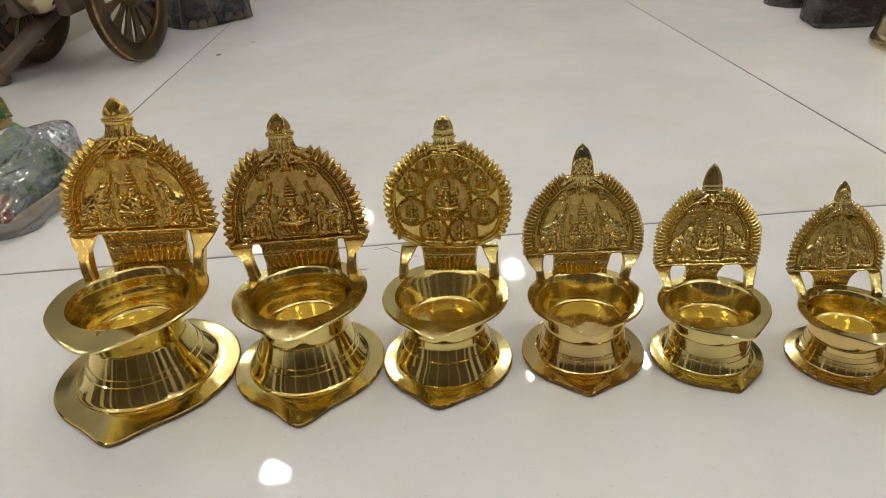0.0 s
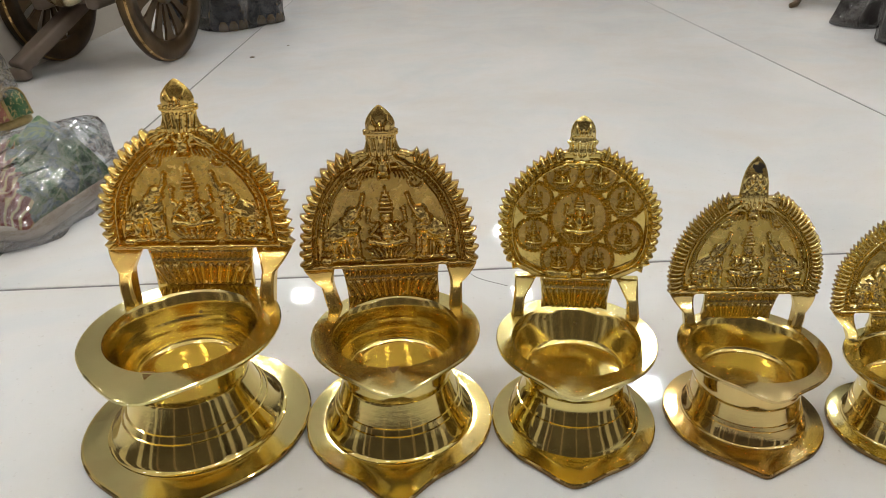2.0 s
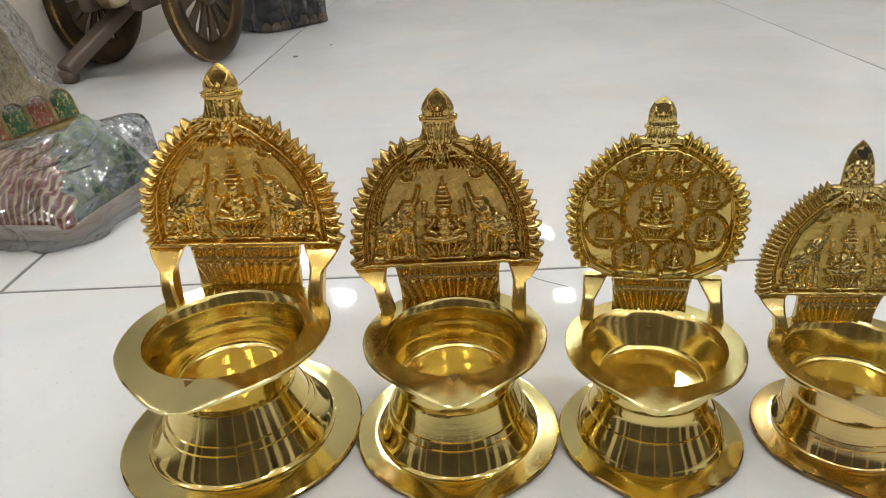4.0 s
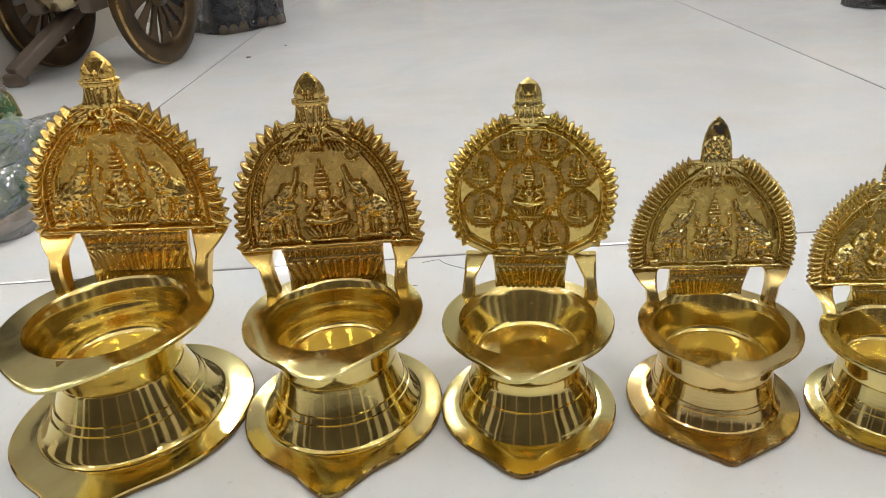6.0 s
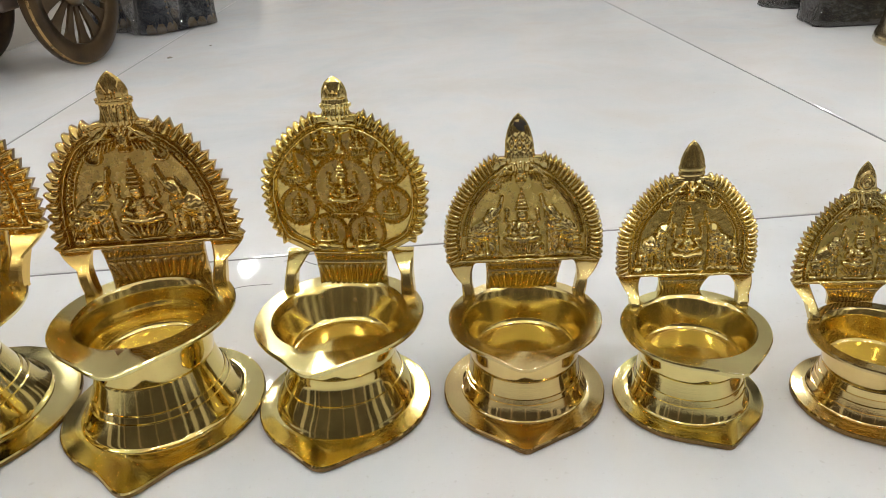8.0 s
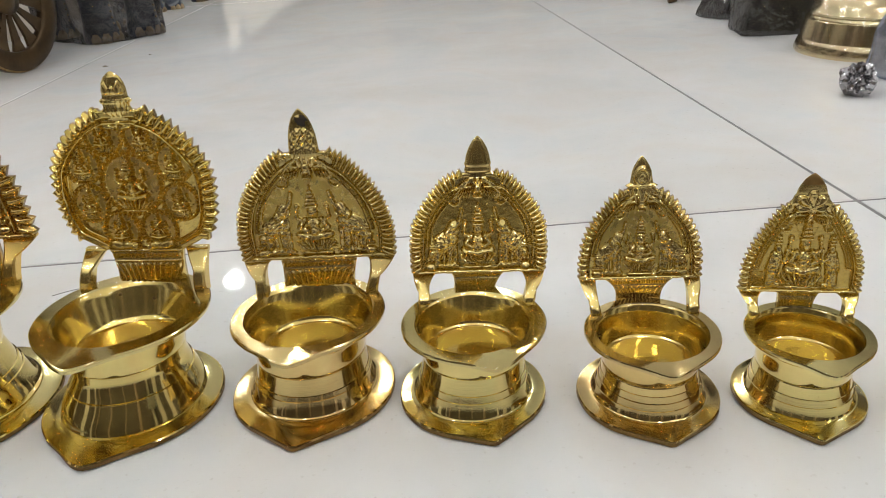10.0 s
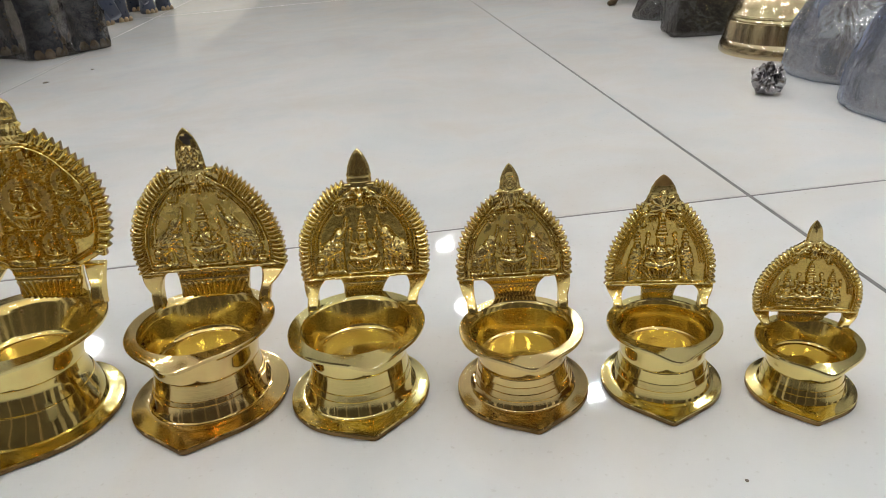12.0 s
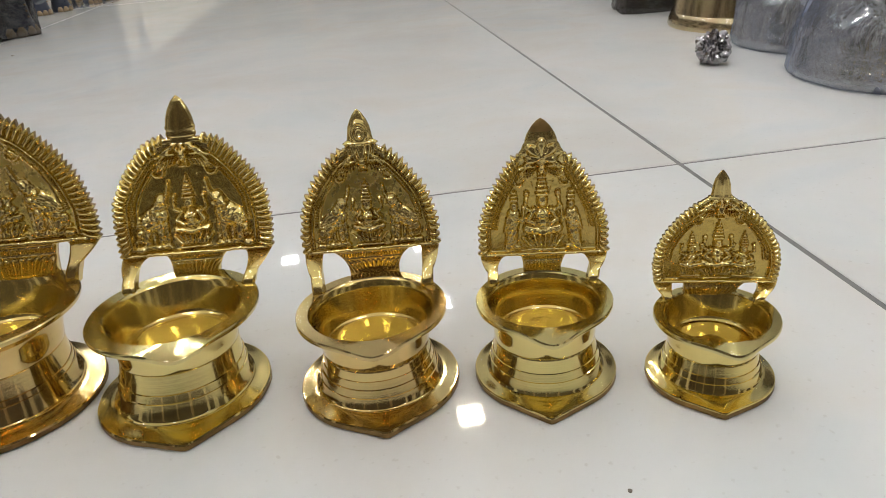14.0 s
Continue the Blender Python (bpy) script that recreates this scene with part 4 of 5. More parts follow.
def lamp_post(d, parent, sg):
    """Bar that rises from the rim and broadens into a faceted bracket under the plate's corner."""
    R, W, zr, z0, yp = d["Rr"], d["W"], d["zr"], d["z0"], d["yp"]
    xf, yf = 0.75 * R, 0.54 * R + d["off"][1]
    h = z0 - zr
    a = 0.072 * R + 0.0003
    xo, xi = d["outer"] * W, d["bracket"] * W
    secs = []
    elbow = d["elbow"]
    for t in (-0.06, 0.0, 0.1, 0.25, 0.4, 0.5, 0.56, 0.62, 0.68, 0.74, 0.80, 0.85, 0.90, 0.94, 0.97, 1.0, 1.03, 1.06):
        k = min(1.0, max(0.0, t))
        rise = min(1.0, max(0.0, (t - elbow) / (1.0 - elbow)))
        round_in = 1 - math.sqrt(max(0.0, 1 - rise * rise))
        bow = (1 - d["arched"]) * rise + d["arched"] * round_in
        slim = 1 - 0.14 * (1 - abs(2 * k - 1))
        xm = xf + (min(xo - a, xf + 0.25 * (xo - xf)) - xf) * k
        secs.append((xm - a * slim + (xi - xm + a * slim) * bow, xm + a * slim + (xo - xm - a * slim) * rise ** 0.9, yf - a + (yp - 0.08 * W - yf + a) * k ** 2.0, yf + a + (yp + 0.0004 - yf - a) * k ** 1.2, zr + t * h))
    loops = []
    for x0, x1, y0, y1, z in secs:
        c = 0.18 * min(x1 - x0, y1 - y0)
        ring = [(x0 + c, y0, z), (x1 - c, y0, z), (x1, y0 + c, z), (x1, y1 - c, z), (x1 - c, y1, z), (x0 + c, y1, z), (x0, y1 - c, z), (x0, y0 + c, z)]
        k = min(1.0, max(0.0, (z - zr) / h))
        loops.append([(sg * x + d["off"][0] * (1 - k) + d["dx"] * (0.3 + 0.7 * k), y, zz) for x, y, zz in ring])
    v, f = rings(loops, True, True)
    if sg < 0:
        f = [q[::-1] for q in f]
    piece("post", v, f, d["post_metal"], parent, "", True, None, None, 33)


def lamp_stem(d, parent):
    """Fluted panel between the cup and the plate."""
    W, zr, z0, yp = d["W"], d["zr"], d["z0"], d["yp"]
    nx, nz = 132, 40
    zl, zh = zr - 0.0012, z0 + 0.02 * W
    th = 0.045 * W + 0.0004
    grid = []
    for i in range(nz):
        t = i / (nz - 1)
        w = d["stem"] * W + (d["stem_top"] - d["stem"]) * W * t ** 3.0
        row = []
        for j in range(nx):
            q = j / (nx - 1) * 2 - 1
            # leaves fan out from the foot; above them a band of slanting flutes between two fillets
            fan = q * (1.28 - 0.5 * t)
            leaf = abs(math.cos(fan * d["ribs"] * math.pi / 2))
            tip = 0.60 - 0.10 * (1 - leaf)
            relief = 0.045 * leaf ** 0.6 if 0.12 < t < tip else 0.0
            if 0.66 < t < 0.71 or t > 0.93:
                relief = 0.04
            elif 0.72 < t < 0.92:
                relief = 0.034 * abs(math.cos(q * d["ribs"] * 2.6 * w / (d["stem"] * W) + (4.0 if q > 0 else -4.0) * (t - 0.82)))
            edge = min(1.0, (1 - abs(q)) * 14)
            row.append((q * w + d["dx"] * (0.4 + 0.6 * t), yp - th - relief * d["flute"] * W * edge, zl + (zh - zl) * t))
        grid.append(row)
    loops = []
    for row in grid:
        back = [(x, yp + 0.0003, z) for x, y, z in (row[-1], row[0])]
        loops.append(row + back)
    v, f = rings(loops, True, True)
    piece("stem_panel", v, f, d["stem_metal"], parent, d["stem_label"], True)


def oil_lamp(d):
    ob = thing("oil_lamp", pose(d["x"], d["y"], 0, 0, 0, d["yaw"]), d["label"], "oil lamp", "brass oil lamps in a row on the floor")
    lamp_base(d, ob)
    lamp_foot(d, ob)
    lamp_cup(d, ob)
    casting_pits(d, ob)
    if d["notch"]:
        notch_wedge(d, ob)
    for sg in (-1, 1):
        lamp_post(d, ob, sg)
    lamp_stem(d, ob)
    back_plate(d, ob)
    finial(d, ob)
    return ob


COMMON = dict(style="arch", notch=False, skew=0.0, roll=0.0, clear=0.30, bare=0.0, rib=0.88, detail=1.0, elbow=0.5, arched=1.0, teeth=36, tooth=0.12, sharp=1.0, seed=1, cord=2.0, figure=0.84, flank="beasts",
              tilt=6.0, raw=True, bud=0.0045, chase=1.0, flange=0.0022, foot_r=0.77, waist=0.60, skirt=0.8, drum=0.0, threads=(0.42, 0.55), open=0.80, lip_wide=0.30, droop=0.003,
              cup_floor=0.04, floor_r=0.95, toe_wide=0.30, toe_kind="tangent", bracket=0.60, stem=0.50, stem_top=0.62, ribs=11, flute=1.0,
              satin=SATIN, inner=INNER, ledge=0.0, pits=(), off=(0.0, 0.0), dx=0.0, amp=0.095, outer=0.97, plate_label="", finial_label="", stem_label="")
LAMPS = [
    dict(notch=True, x=-0.1496, y=0.353, yaw=-4.0, z0=0.0572, arch=0.1022, tip=0.1178, W=0.035, bud=0.0058, dx=0.0008, skew=0.025, clear=0.36, rib=0.87, tooth=0.06, sharp=1.05, elbow=0.62, arched=0.0, shape=((0, 1.0), (0.23, 0.99), (0.46, 0.935), (0.64, 0.81), (0.825, 0.585), (0.94, 0.38), (1, 0.24)),
         pits=((96, 0.42, 0.0007),), ledge=0.004, off=(0.002, -0.002), toe_turn=-2.5, lip_turn=-7.0, Rb=0.03994, toe=0.048, toe_kind="drawn", toe_wide=0.24, Rr=0.03286, lip=0.0378, zr=0.042, groove=0.0225, 
         tilt=3.0, yp=0.029, teeth=36, finial="necked", open=0.75, waist=0.485, foot_r=0.775, skirt=0.72, droop=0.00165, lip_wide=0.42, stem=0.52, stem_top=0.56,
         bracket=0.60, seed=3, detail=0.5, metal=POLISHED, relief=RELIEF_GOLD, field=FIELD_GOLD, post_metal=RELIEF_GOLD, stem_metal=RELIEF_GOLD, cap=RELIEF_GOLD,
         label="large golden brass oil lamp with toothed relief back plate"),
    dict(notch=True, x=-0.0768, y=0.3494, yaw=0.0, z0=0.0495, arch=0.0936, tip=0.1085, W=0.0322, bud=0.005, dx=-0.0011, clear=0.38, rib=0.87, tooth=0.06, sharp=1.05, elbow=0.62, arched=0.3, shape=((0, 1.0), (0.235, 0.98), (0.455, 0.925), (0.68, 0.80), (0.86, 0.62), (0.96, 0.45), (1, 0.22)),
         ledge=0.004, off=(0.0007, 0.0013), toe_turn=0.0, lip_turn=0.0, Rb=0.0332, toe=0.0424, toe_kind="drawn", toe_wide=0.24, Rr=0.0287, lip=0.03327, zr=0.0375, groove=0.0205, 
         yp=0.0262, tilt=0.8, teeth=34, finial="necked", open=0.745, waist=0.565, foot_r=0.80, skirt=0.68, droop=0.00154, lip_wide=0.36, stem=0.52, stem_top=0.55,
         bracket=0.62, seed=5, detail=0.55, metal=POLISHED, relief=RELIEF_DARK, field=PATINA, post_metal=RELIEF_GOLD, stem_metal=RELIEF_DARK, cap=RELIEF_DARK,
         plate_label="dark antique toothed plate with rounded relief", label="brass oil lamp with darkened antique relief back plate"),
    dict(x=-0.0152, y=0.3443, yaw=-9.0, z0=0.0425, arch=0.0901, tip=0.1017, W=0.0286, bud=0.0041, dx=0.0003, clear=0.28, bare=0.09, rib=0.885, tooth=0.052, sharp=1.0, elbow=0.5, arched=0.2, shape=((0, 0.50), (0.10, 0.86), (0.26, 0.97), (0.465, 1.0), (0.63, 0.955), (0.79, 0.757), (0.91, 0.53), (0.97, 0.38), (1, 0.2)),
         pits=((88, 0.5, 0.0007), (122, 0.30, 0.0006)), amp=0.12, off=(0.0, 0.006), toe_turn=-10.0, lip_turn=-12.0, Rb=0.02852, toe=0.0338, toe_kind="drawn", toe_wide=0.26, Rr=0.0274, lip=0.03174, zr=0.0312, groove=0.0185, 
         tilt=4.6, yp=0.029, style="round", outer=0.77, teeth=50, finial="round", open=0.785, waist=0.62, foot_r=0.80, skirt=0.55, drum=0.9, threads=(0.52,), droop=0.0011,
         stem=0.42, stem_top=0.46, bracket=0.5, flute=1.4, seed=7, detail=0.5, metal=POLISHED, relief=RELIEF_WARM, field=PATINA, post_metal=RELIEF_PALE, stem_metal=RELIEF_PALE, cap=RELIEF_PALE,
         plate_label="round toothed plate with nine relief medallions", label="brass oil lamp with round back plate of nine medallions"),
    dict(x=0.0443, y=0.342, yaw=-5.0, z0=0.0372, arch=0.0740, tip=0.0876, skew=-0.02, W=0.0264, bud=0.0047, dx=0.0021, clear=0.3, rib=0.845, tooth=0.05, sharp=0.7, shape=((0, 1.0), (0.245, 1.02), (0.47, 0.95), (0.67, 0.81), (0.845, 0.60), (0.96, 0.42), (1, 0.24)),
         amp=0.08, satin=SATIN_RED, off=(0.0008, 0.0030), droop=0.0011, toe_turn=-7.0, lip_turn=-8.0, Rb=0.02657, toe=0.0316, Rr=0.02451, lip=0.02778, zr=0.028, groove=0.0148, 
         yp=0.0237, tilt=5.0, teeth=60, finial="pointed", open=0.82, waist=0.655, foot_r=0.78, skirt=0.58, stem=0.46, stem_top=0.50,  
         bracket=0.62, seed=9, detail=0.8, metal=POLISHED_RED, relief=RELIEF_OLIVE, field=FIELD_OLIVE, post_metal=RELIEF_OLIVE, stem_metal=RELIEF_OLIVE, cap=RELIEF_OLIVE,
         label="olive brass oil lamp with ribbed arched back plate"),
    dict(x=0.0958, y=0.3324, yaw=-6.5, z0=0.0312, arch=0.0643, tip=0.0755, W=0.0226, bud=0.0042, dx=0.0028, skew=0.03, clear=0.27, rib=0.85, tooth=0.05, sharp=0.65, shape=((0, 1.0), (0.25, 1.02), (0.49, 0.98), (0.67, 0.84), (0.85, 0.62), (0.97, 0.42), (1, 0.2)),
         amp=0.115, off=(0.0012, 0.0026), droop=0.0011, toe_turn=9.0, lip_turn=12.0, Rb=0.02328, toe=0.0272, Rr=0.02256, lip=0.02551, zr=0.0257, groove=0.015, 
         yp=0.0257, tilt=11.0, teeth=56, finial="banded", open=0.80, waist=0.675, foot_r=0.81, skirt=0.6, stem=0.31, stem_top=0.42,  
         bracket=0.60, seed=11, detail=0.8, metal=POLISHED_PALE, relief=RELIEF_PALE, field=FIELD_BRIGHT, post_metal=RELIEF_PALE, stem_metal=RELIEF_PALE, cap=RELIEF_OLIVE, threads=(0.40, 0.58),
         label="pale brass oil lamp with finely ribbed arched back plate"),
    dict(x=0.1497, y=0.3235, yaw=-6.5, z0=0.0308, arch=0.0598, tip=0.0696, W=0.0196, bud=0.0033, dx=-0.0001, clear=0.3, rib=0.88, tooth=0.06, sharp=0.9, shape=((0, 1.0), (0.2, 1.0), (0.4, 0.945), (0.567, 0.855), (0.73, 0.68), (0.867, 0.5), (0.947, 0.37), (1, 0.24)),
         amp=0.095, satin=SATIN_RED, droop=0.00099, toe_turn=0.0, lip_turn=-2.0, Rb=0.02162, toe=0.0250, Rr=0.01989, lip=0.02253, zr=0.0240, groove=0.0128, 
         yp=0.0212, tilt=10.0, teeth=41, finial="flame", open=0.82, waist=0.65, foot_r=0.80, skirt=0.68, stem=0.36, stem_top=0.58, flute=0.25,
         bracket=0.70, seed=13, detail=0.7, metal=POLISHED_RED, relief=RELIEF_OLIVE, field=FIELD_OLIVE, post_metal=RELIEF_OLIVE, stem_metal=POLISHED_RED, cap=RELIEF_OLIVE, threads=(0.30, 0.52, 0.74),
         label="reddish brass oil lamp with pointed arched back plate"),
    dict(x=0.1944, y=0.3171, yaw=-12.0, z0=0.0276, arch=0.057, tip=0.0655, W=0.018, bud=0.0042, dx=0.0010, clear=0.4, rib=0.88, tooth=0.06, sharp=0.9, shape=((0, 1.0), (0.26, 0.995), (0.45, 0.91), (0.61, 0.78), (0.77, 0.62), (0.90, 0.48), (1, 0.32)),
         amp=0.112, figure=1.04, flank="upright", droop=0.00099, toe_turn=-11.5, lip_turn=-9.0, Rb=0.01907, toe=0.0236, Rr=0.01775, lip=0.02131, zr=0.0232, groove=0.0122, 
         tilt=4.5, yp=0.0170, teeth=44, finial="leaf", open=0.82, waist=0.69, foot_r=0.82, stem=0.29, stem_top=0.36,
         bracket=0.56, seed=15, detail=0.7, metal=POLISHED_PALE, relief=RELIEF_PALE, field=FIELD_BRIGHT, post_metal=RELIEF_PALE, stem_metal=RELIEF_PALE, cap=RELIEF_OLIVE, threads=(0.35, 0.60),
         label="small pale brass oil lamp with pointed relief back plate"),
    dict(x=0.235, y=0.3042, yaw=-16.0, z0=0.0205, arch=0.0447, tip=0.0515, W=0.0163, bud=0.0024, dx=0.0027, clear=0.35, rib=0.87, tooth=0.025, sharp=0.7, elbow=0.3, shape=((0, 0.97), (0.2, 1.01), (0.41, 0.96), (0.59, 0.82), (0.735, 0.65), (0.84, 0.48), (0.93, 0.31), (1, 0.17)),
         amp=0.112, figure=0.9, flank="three", off=(0.001, 0.0018), droop=0.00083, toe_turn=-15.0, lip_turn=-9.0, Rb=0.01612, toe=0.0188, Rr=0.0155, lip=0.01772, zr=0.0178, groove=0.0096, 
         yp=0.0148, tilt=4.0, teeth=46, finial="spike", open=0.83, waist=0.69, foot_r=0.80, stem=0.42, stem_top=0.52,
         bracket=0.66, seed=17, detail=0.6, metal=POLISHED, relief=RELIEF_PALE, field=FIELD_BRIGHT, post_metal=RELIEF_PALE, stem_metal=RELIEF_OLIVE, cap=RELIEF_OLIVE, raw=False, threads=(0.35, 0.60),
         label="smallest brass oil lamp with pointed leaf-shaped back plate"),
]
for spec in LAMPS:
    oil_lamp({**COMMON, **spec})


# ---- goods round the lamps ----
def wrap(points, grow, cuts, crumple, scale, seed, flat=0.0005):
    """Film pulled round a heap of points: their hull, grown, cut up and crumpled; it rests on the floor."""
    bm = bmesh.new()
    for p in points:
        bm.verts.new(p)
    res = bmesh.ops.convex_hull(bm, input=bm.verts)
    bmesh.ops.delete(bm, geom=[e for e in res["geom_interior"] if isinstance(e, bmesh.types.BMVert)], context="VERTS")
    bmesh.ops.triangulate(bm, faces=bm.faces)
    for _ in range(cuts):
        long = [e for e in bm.edges if e.calc_length() > 0.007]
        if not long:
            break
        bmesh.ops.subdivide_edges(bm, edges=long, cuts=1, use_grid_fill=True)
        bmesh.ops.triangulate(bm, faces=bm.faces)
    bmesh.ops.smooth_vert(bm, verts=bm.verts, factor=0.5, use_axis_x=True, use_axis_y=True, use_axis_z=True)
    bm.normal_update()
    for v in bm.verts:
        q = Vector(v.co) * scale + Vector((seed, seed, 0))
        fold = 1 - abs(noise.noise(q)) * 2.2
        v.co += v.normal * (grow + crumple * fold) + noise.noise_vector(q * 2.1) * crumple * 0.5
        v.co.z = max(v.co.z, flat)
    return bm


def ring_points(cx, cy, r, z, n=14):
    return [(cx + r * math.cos(2 * math.pi * k / n), cy + r * math.sin(2 * math.pi * k / n), z) for k in range(n)]


def bell(m, R, label, wrapped, seed):
    ob = thing("hand_bell", m, label, "bell", "bells standing on the floor")
    prof = [(R * 0.90, 0.0), (R * 0.99, 0.0), (R, 0.002), (R * 0.985, 0.007), (R * 0.955, 0.012), (R * 0.945, 0.0125), (R * 0.93, 0.020), (R * 0.905, 0.030), (R * 0.893, 0.0305), (R * 0.885, 0.0325),
            (R * 0.875, 0.033), (R * 0.868, 0.0345), (R * 0.872, 0.0352), (R * 0.872, 0.0362), (R * 0.858, 0.037), (R * 0.82, 0.043), (R * 0.74, 0.051), (R * 0.60, 0.058), (R * 0.46, 0.061), (R * 0.44, 0.0635), (R * 0.42, 0.064)]
    v, f = lathe(prof, 80)
    piece("bell_body", v, f, BELLMETAL, ob, "", True, None, None, 40)
    neck = [(R * 0.42, 0.0638), (R * 0.40, 0.070), (R * 0.30, 0.076), (R * 0.34, 0.080), (R * 0.34, 0.086), (R * 0.22, 0.090)]
    v, f = lathe(neck, 48)
    piece("collar", v, f, BRONZE_EDGE, ob, "orange-tinted brass collar")
    grip = [(R * 0.16, 0.0895), (R * 0.20, 0.100), (R * 0.14, 0.112), (R * 0.19, 0.124), (R * 0.15, 0.136), (0.0, 0.142)]
    v, f = lathe(grip, 32)
    piece("handle", v, f, BELLMETAL, ob)
    if wrapped:
        pts = ring_points(0, 0, R * 1.04, 0.001, 22) + ring_points(0, 0, R * 1.0, 0.03, 22) + ring_points(0, 0, R * 0.78, 0.066, 16) + ring_points(0, 0, R * 0.45, 0.10, 12) + ring_points(0, 0, R * 0.25, 0.15, 10)
        part("film_wrap", wrap(pts, 0.001, 5, 0.0014, 20, seed), GREY_FILM, ob, "crumpled grey-blue packing film")
    return ob


bell(pose(0.525, 0.803, 0), 0.070, "yellow brass bell standing mouth down", False, 1)
bell(pose(0.531, 0.690, 0), 0.069, "brass bell in grey-blue film", True, 2)
bell(pose(0.512, 0.573, 0), 0.072, "large brass bell in crumpled grey-blue film", True, 5)

# crumpled foil ball
bm = bmesh.new()
bmesh.ops.create_icosphere(bm, subdivisions=4, radius=0.0115)
for v in bm.verts:
    n = Vector(v.co).normalized()
    crease = abs(noise.noise(n * 1.9 + Vector((5, 1, 2)))) + 0.45 * abs(noise.noise(n * 3.6)) + 0.05 * abs(noise.noise(n * 8.3))
    v.co = n * (0.0142 - 0.0085 * crease + 0.0026 * noise.noise(n * 1.6)) + noise.noise_vector(n * 3) * 0.0014
low = min(v.co.z for v in bm.verts)
for v in bm.verts:
    v.co.z = max(v.co.z - low - 0.0018, 0.0)
ball = part("foil_ball", bm, FOIL, None, "", False)
ball.location = (0.413, 0.648, 0)
tagged(ball, "crumpled silver foil ball lying on the tiles", "foil ball")


def wheel(parent, m):
    """Cast cannon wheel: broad rim, slotted web and hub."""
    R, r1, hub, w = 0.082, 0.060, 0.018, 0.006
    v, f = lathe([(r1, -w), (R - 0.002, -w), (R, -w + 0.002), (R, w - 0.002), (R - 0.002, w), (r1, w), (r1 - 0.002, 0.0), (r1, -w)], 72)
    rim = piece("wheel_rim", v, f[:-2], [BRONZE, BRONZE_EDGE], parent, "", True, [1 if i // 72 in (1, 3) else 0 for i in range(len(f) - 2)], m)
    v, f = lathe([(0.0, -w * 1.5), (hub * 0.5, -w * 1.5), (hub * 0.6, -w * 1.2), (hub, -w * 0.9), (hub, w * 0.9), (hub * 0.6, w * 1.2), (hub * 0.5, w * 1.5), (0.0, w * 1.5)], 32)
    piece("hub", v, f, BRONZE, parent, "", True, None, m)
    n = 14
    for k in range(n):
        a = 2 * math.pi * k / n
        bw = 0.0021
        bm = bmesh.new()
        prof = [(hub * 0.9, bw * 1.2), (0.030, bw * 1.7), (0.048, bw * 2.8), (0.056, bw * 4.2), (r1 + 0.001, bw * 5.2)]
        loops = []
        for r, b in prof:
            loops.append([bm.verts.new(p) for p in ((r, -b, -0.0016), (r, b, -0.0016), (r, b, 0.0016), (r, -b, 0.0016))])
        for l0, l1 in zip(loops[:-1], loops[1:]):
            for q in range(4):
                bm.faces.new((l0[q], l0[(q + 1) % 4], l1[(q + 1) % 4], l1[q]))
        bm.faces.new(loops[0])
        bm.faces.new(loops[-1])
        sp = part("spoke", bm, BRONZE, parent, "", False)
        sp.matrix_basis = m @ pose(0, 0, 0, 0, 0, math.degrees(a))


def cannon():
    ob = thing("model_cannon", pose(-0.362, 1.015, 0, 0, 0, -12.0), "dark bronze model cannon on two spoked wheels", "cannon model")
    # local x along the axle, local y along the barrel
    for x in (0.0, -0.145):
        wheel(ob, pose(x, 0, 0.082, 0, 90, 0))
    v, f = tube([(0.008, 0, 0.082), (-0.153, 0, 0.082)], 0.008, 16)
    piece("axle", v, f, BRONZE, ob)
    v, f = tube([(-0.0725, -0.085, 0.100), (-0.0725, -0.078, 0.1005), (-0.0725, -0.075, 0.101), (-0.0725, 0.02, 0.108), (-0.0725, 0.12, 0.114), (-0.0725, 0.127, 0.1145), (-0.0725, 0.13, 0.115)],
                [0.012, 0.028, 0.030, 0.027, 0.020, 0.024, 0.022], 36)
    piece("barrel", v, f, BELLMETAL, ob, "dull brass barrel")
    for x in (-0.040, -0.105):
        bm = soft_box(0.016, 0.150, 0.050, 0.004)
        bmesh.ops.transform(bm, matrix=pose(x, 0.0, 0.098, 4, 0, 0), verts=bm.verts)
        part("cheek", bm, WOOD, ob)
    bm = soft_box(0.050, 0.120, 0.012, 0.003)
    bmesh.ops.translate(bm, verts=bm.verts, vec=(-0.0725, 0.0, 0.078))
    part("bed", bm, WOOD, ob)
    bm = soft_box(0.026, 0.140, 0.014, 0.003)
    bmesh.ops.transform(bm, matrix=pose(-0.099, -0.054, 0.050, 32, 0, -24), verts=bm.verts)
    part("trail", bm, WOOD, ob, "flat brown trail beam")
    bm = soft_box(0.024, 0.016, 0.014, 0.004)
    bmesh.ops.translate(bm, verts=bm.verts, vec=(-0.123, -0.108, 0.007))
    part("trail_foot", bm, WOOD, ob)


cannon()


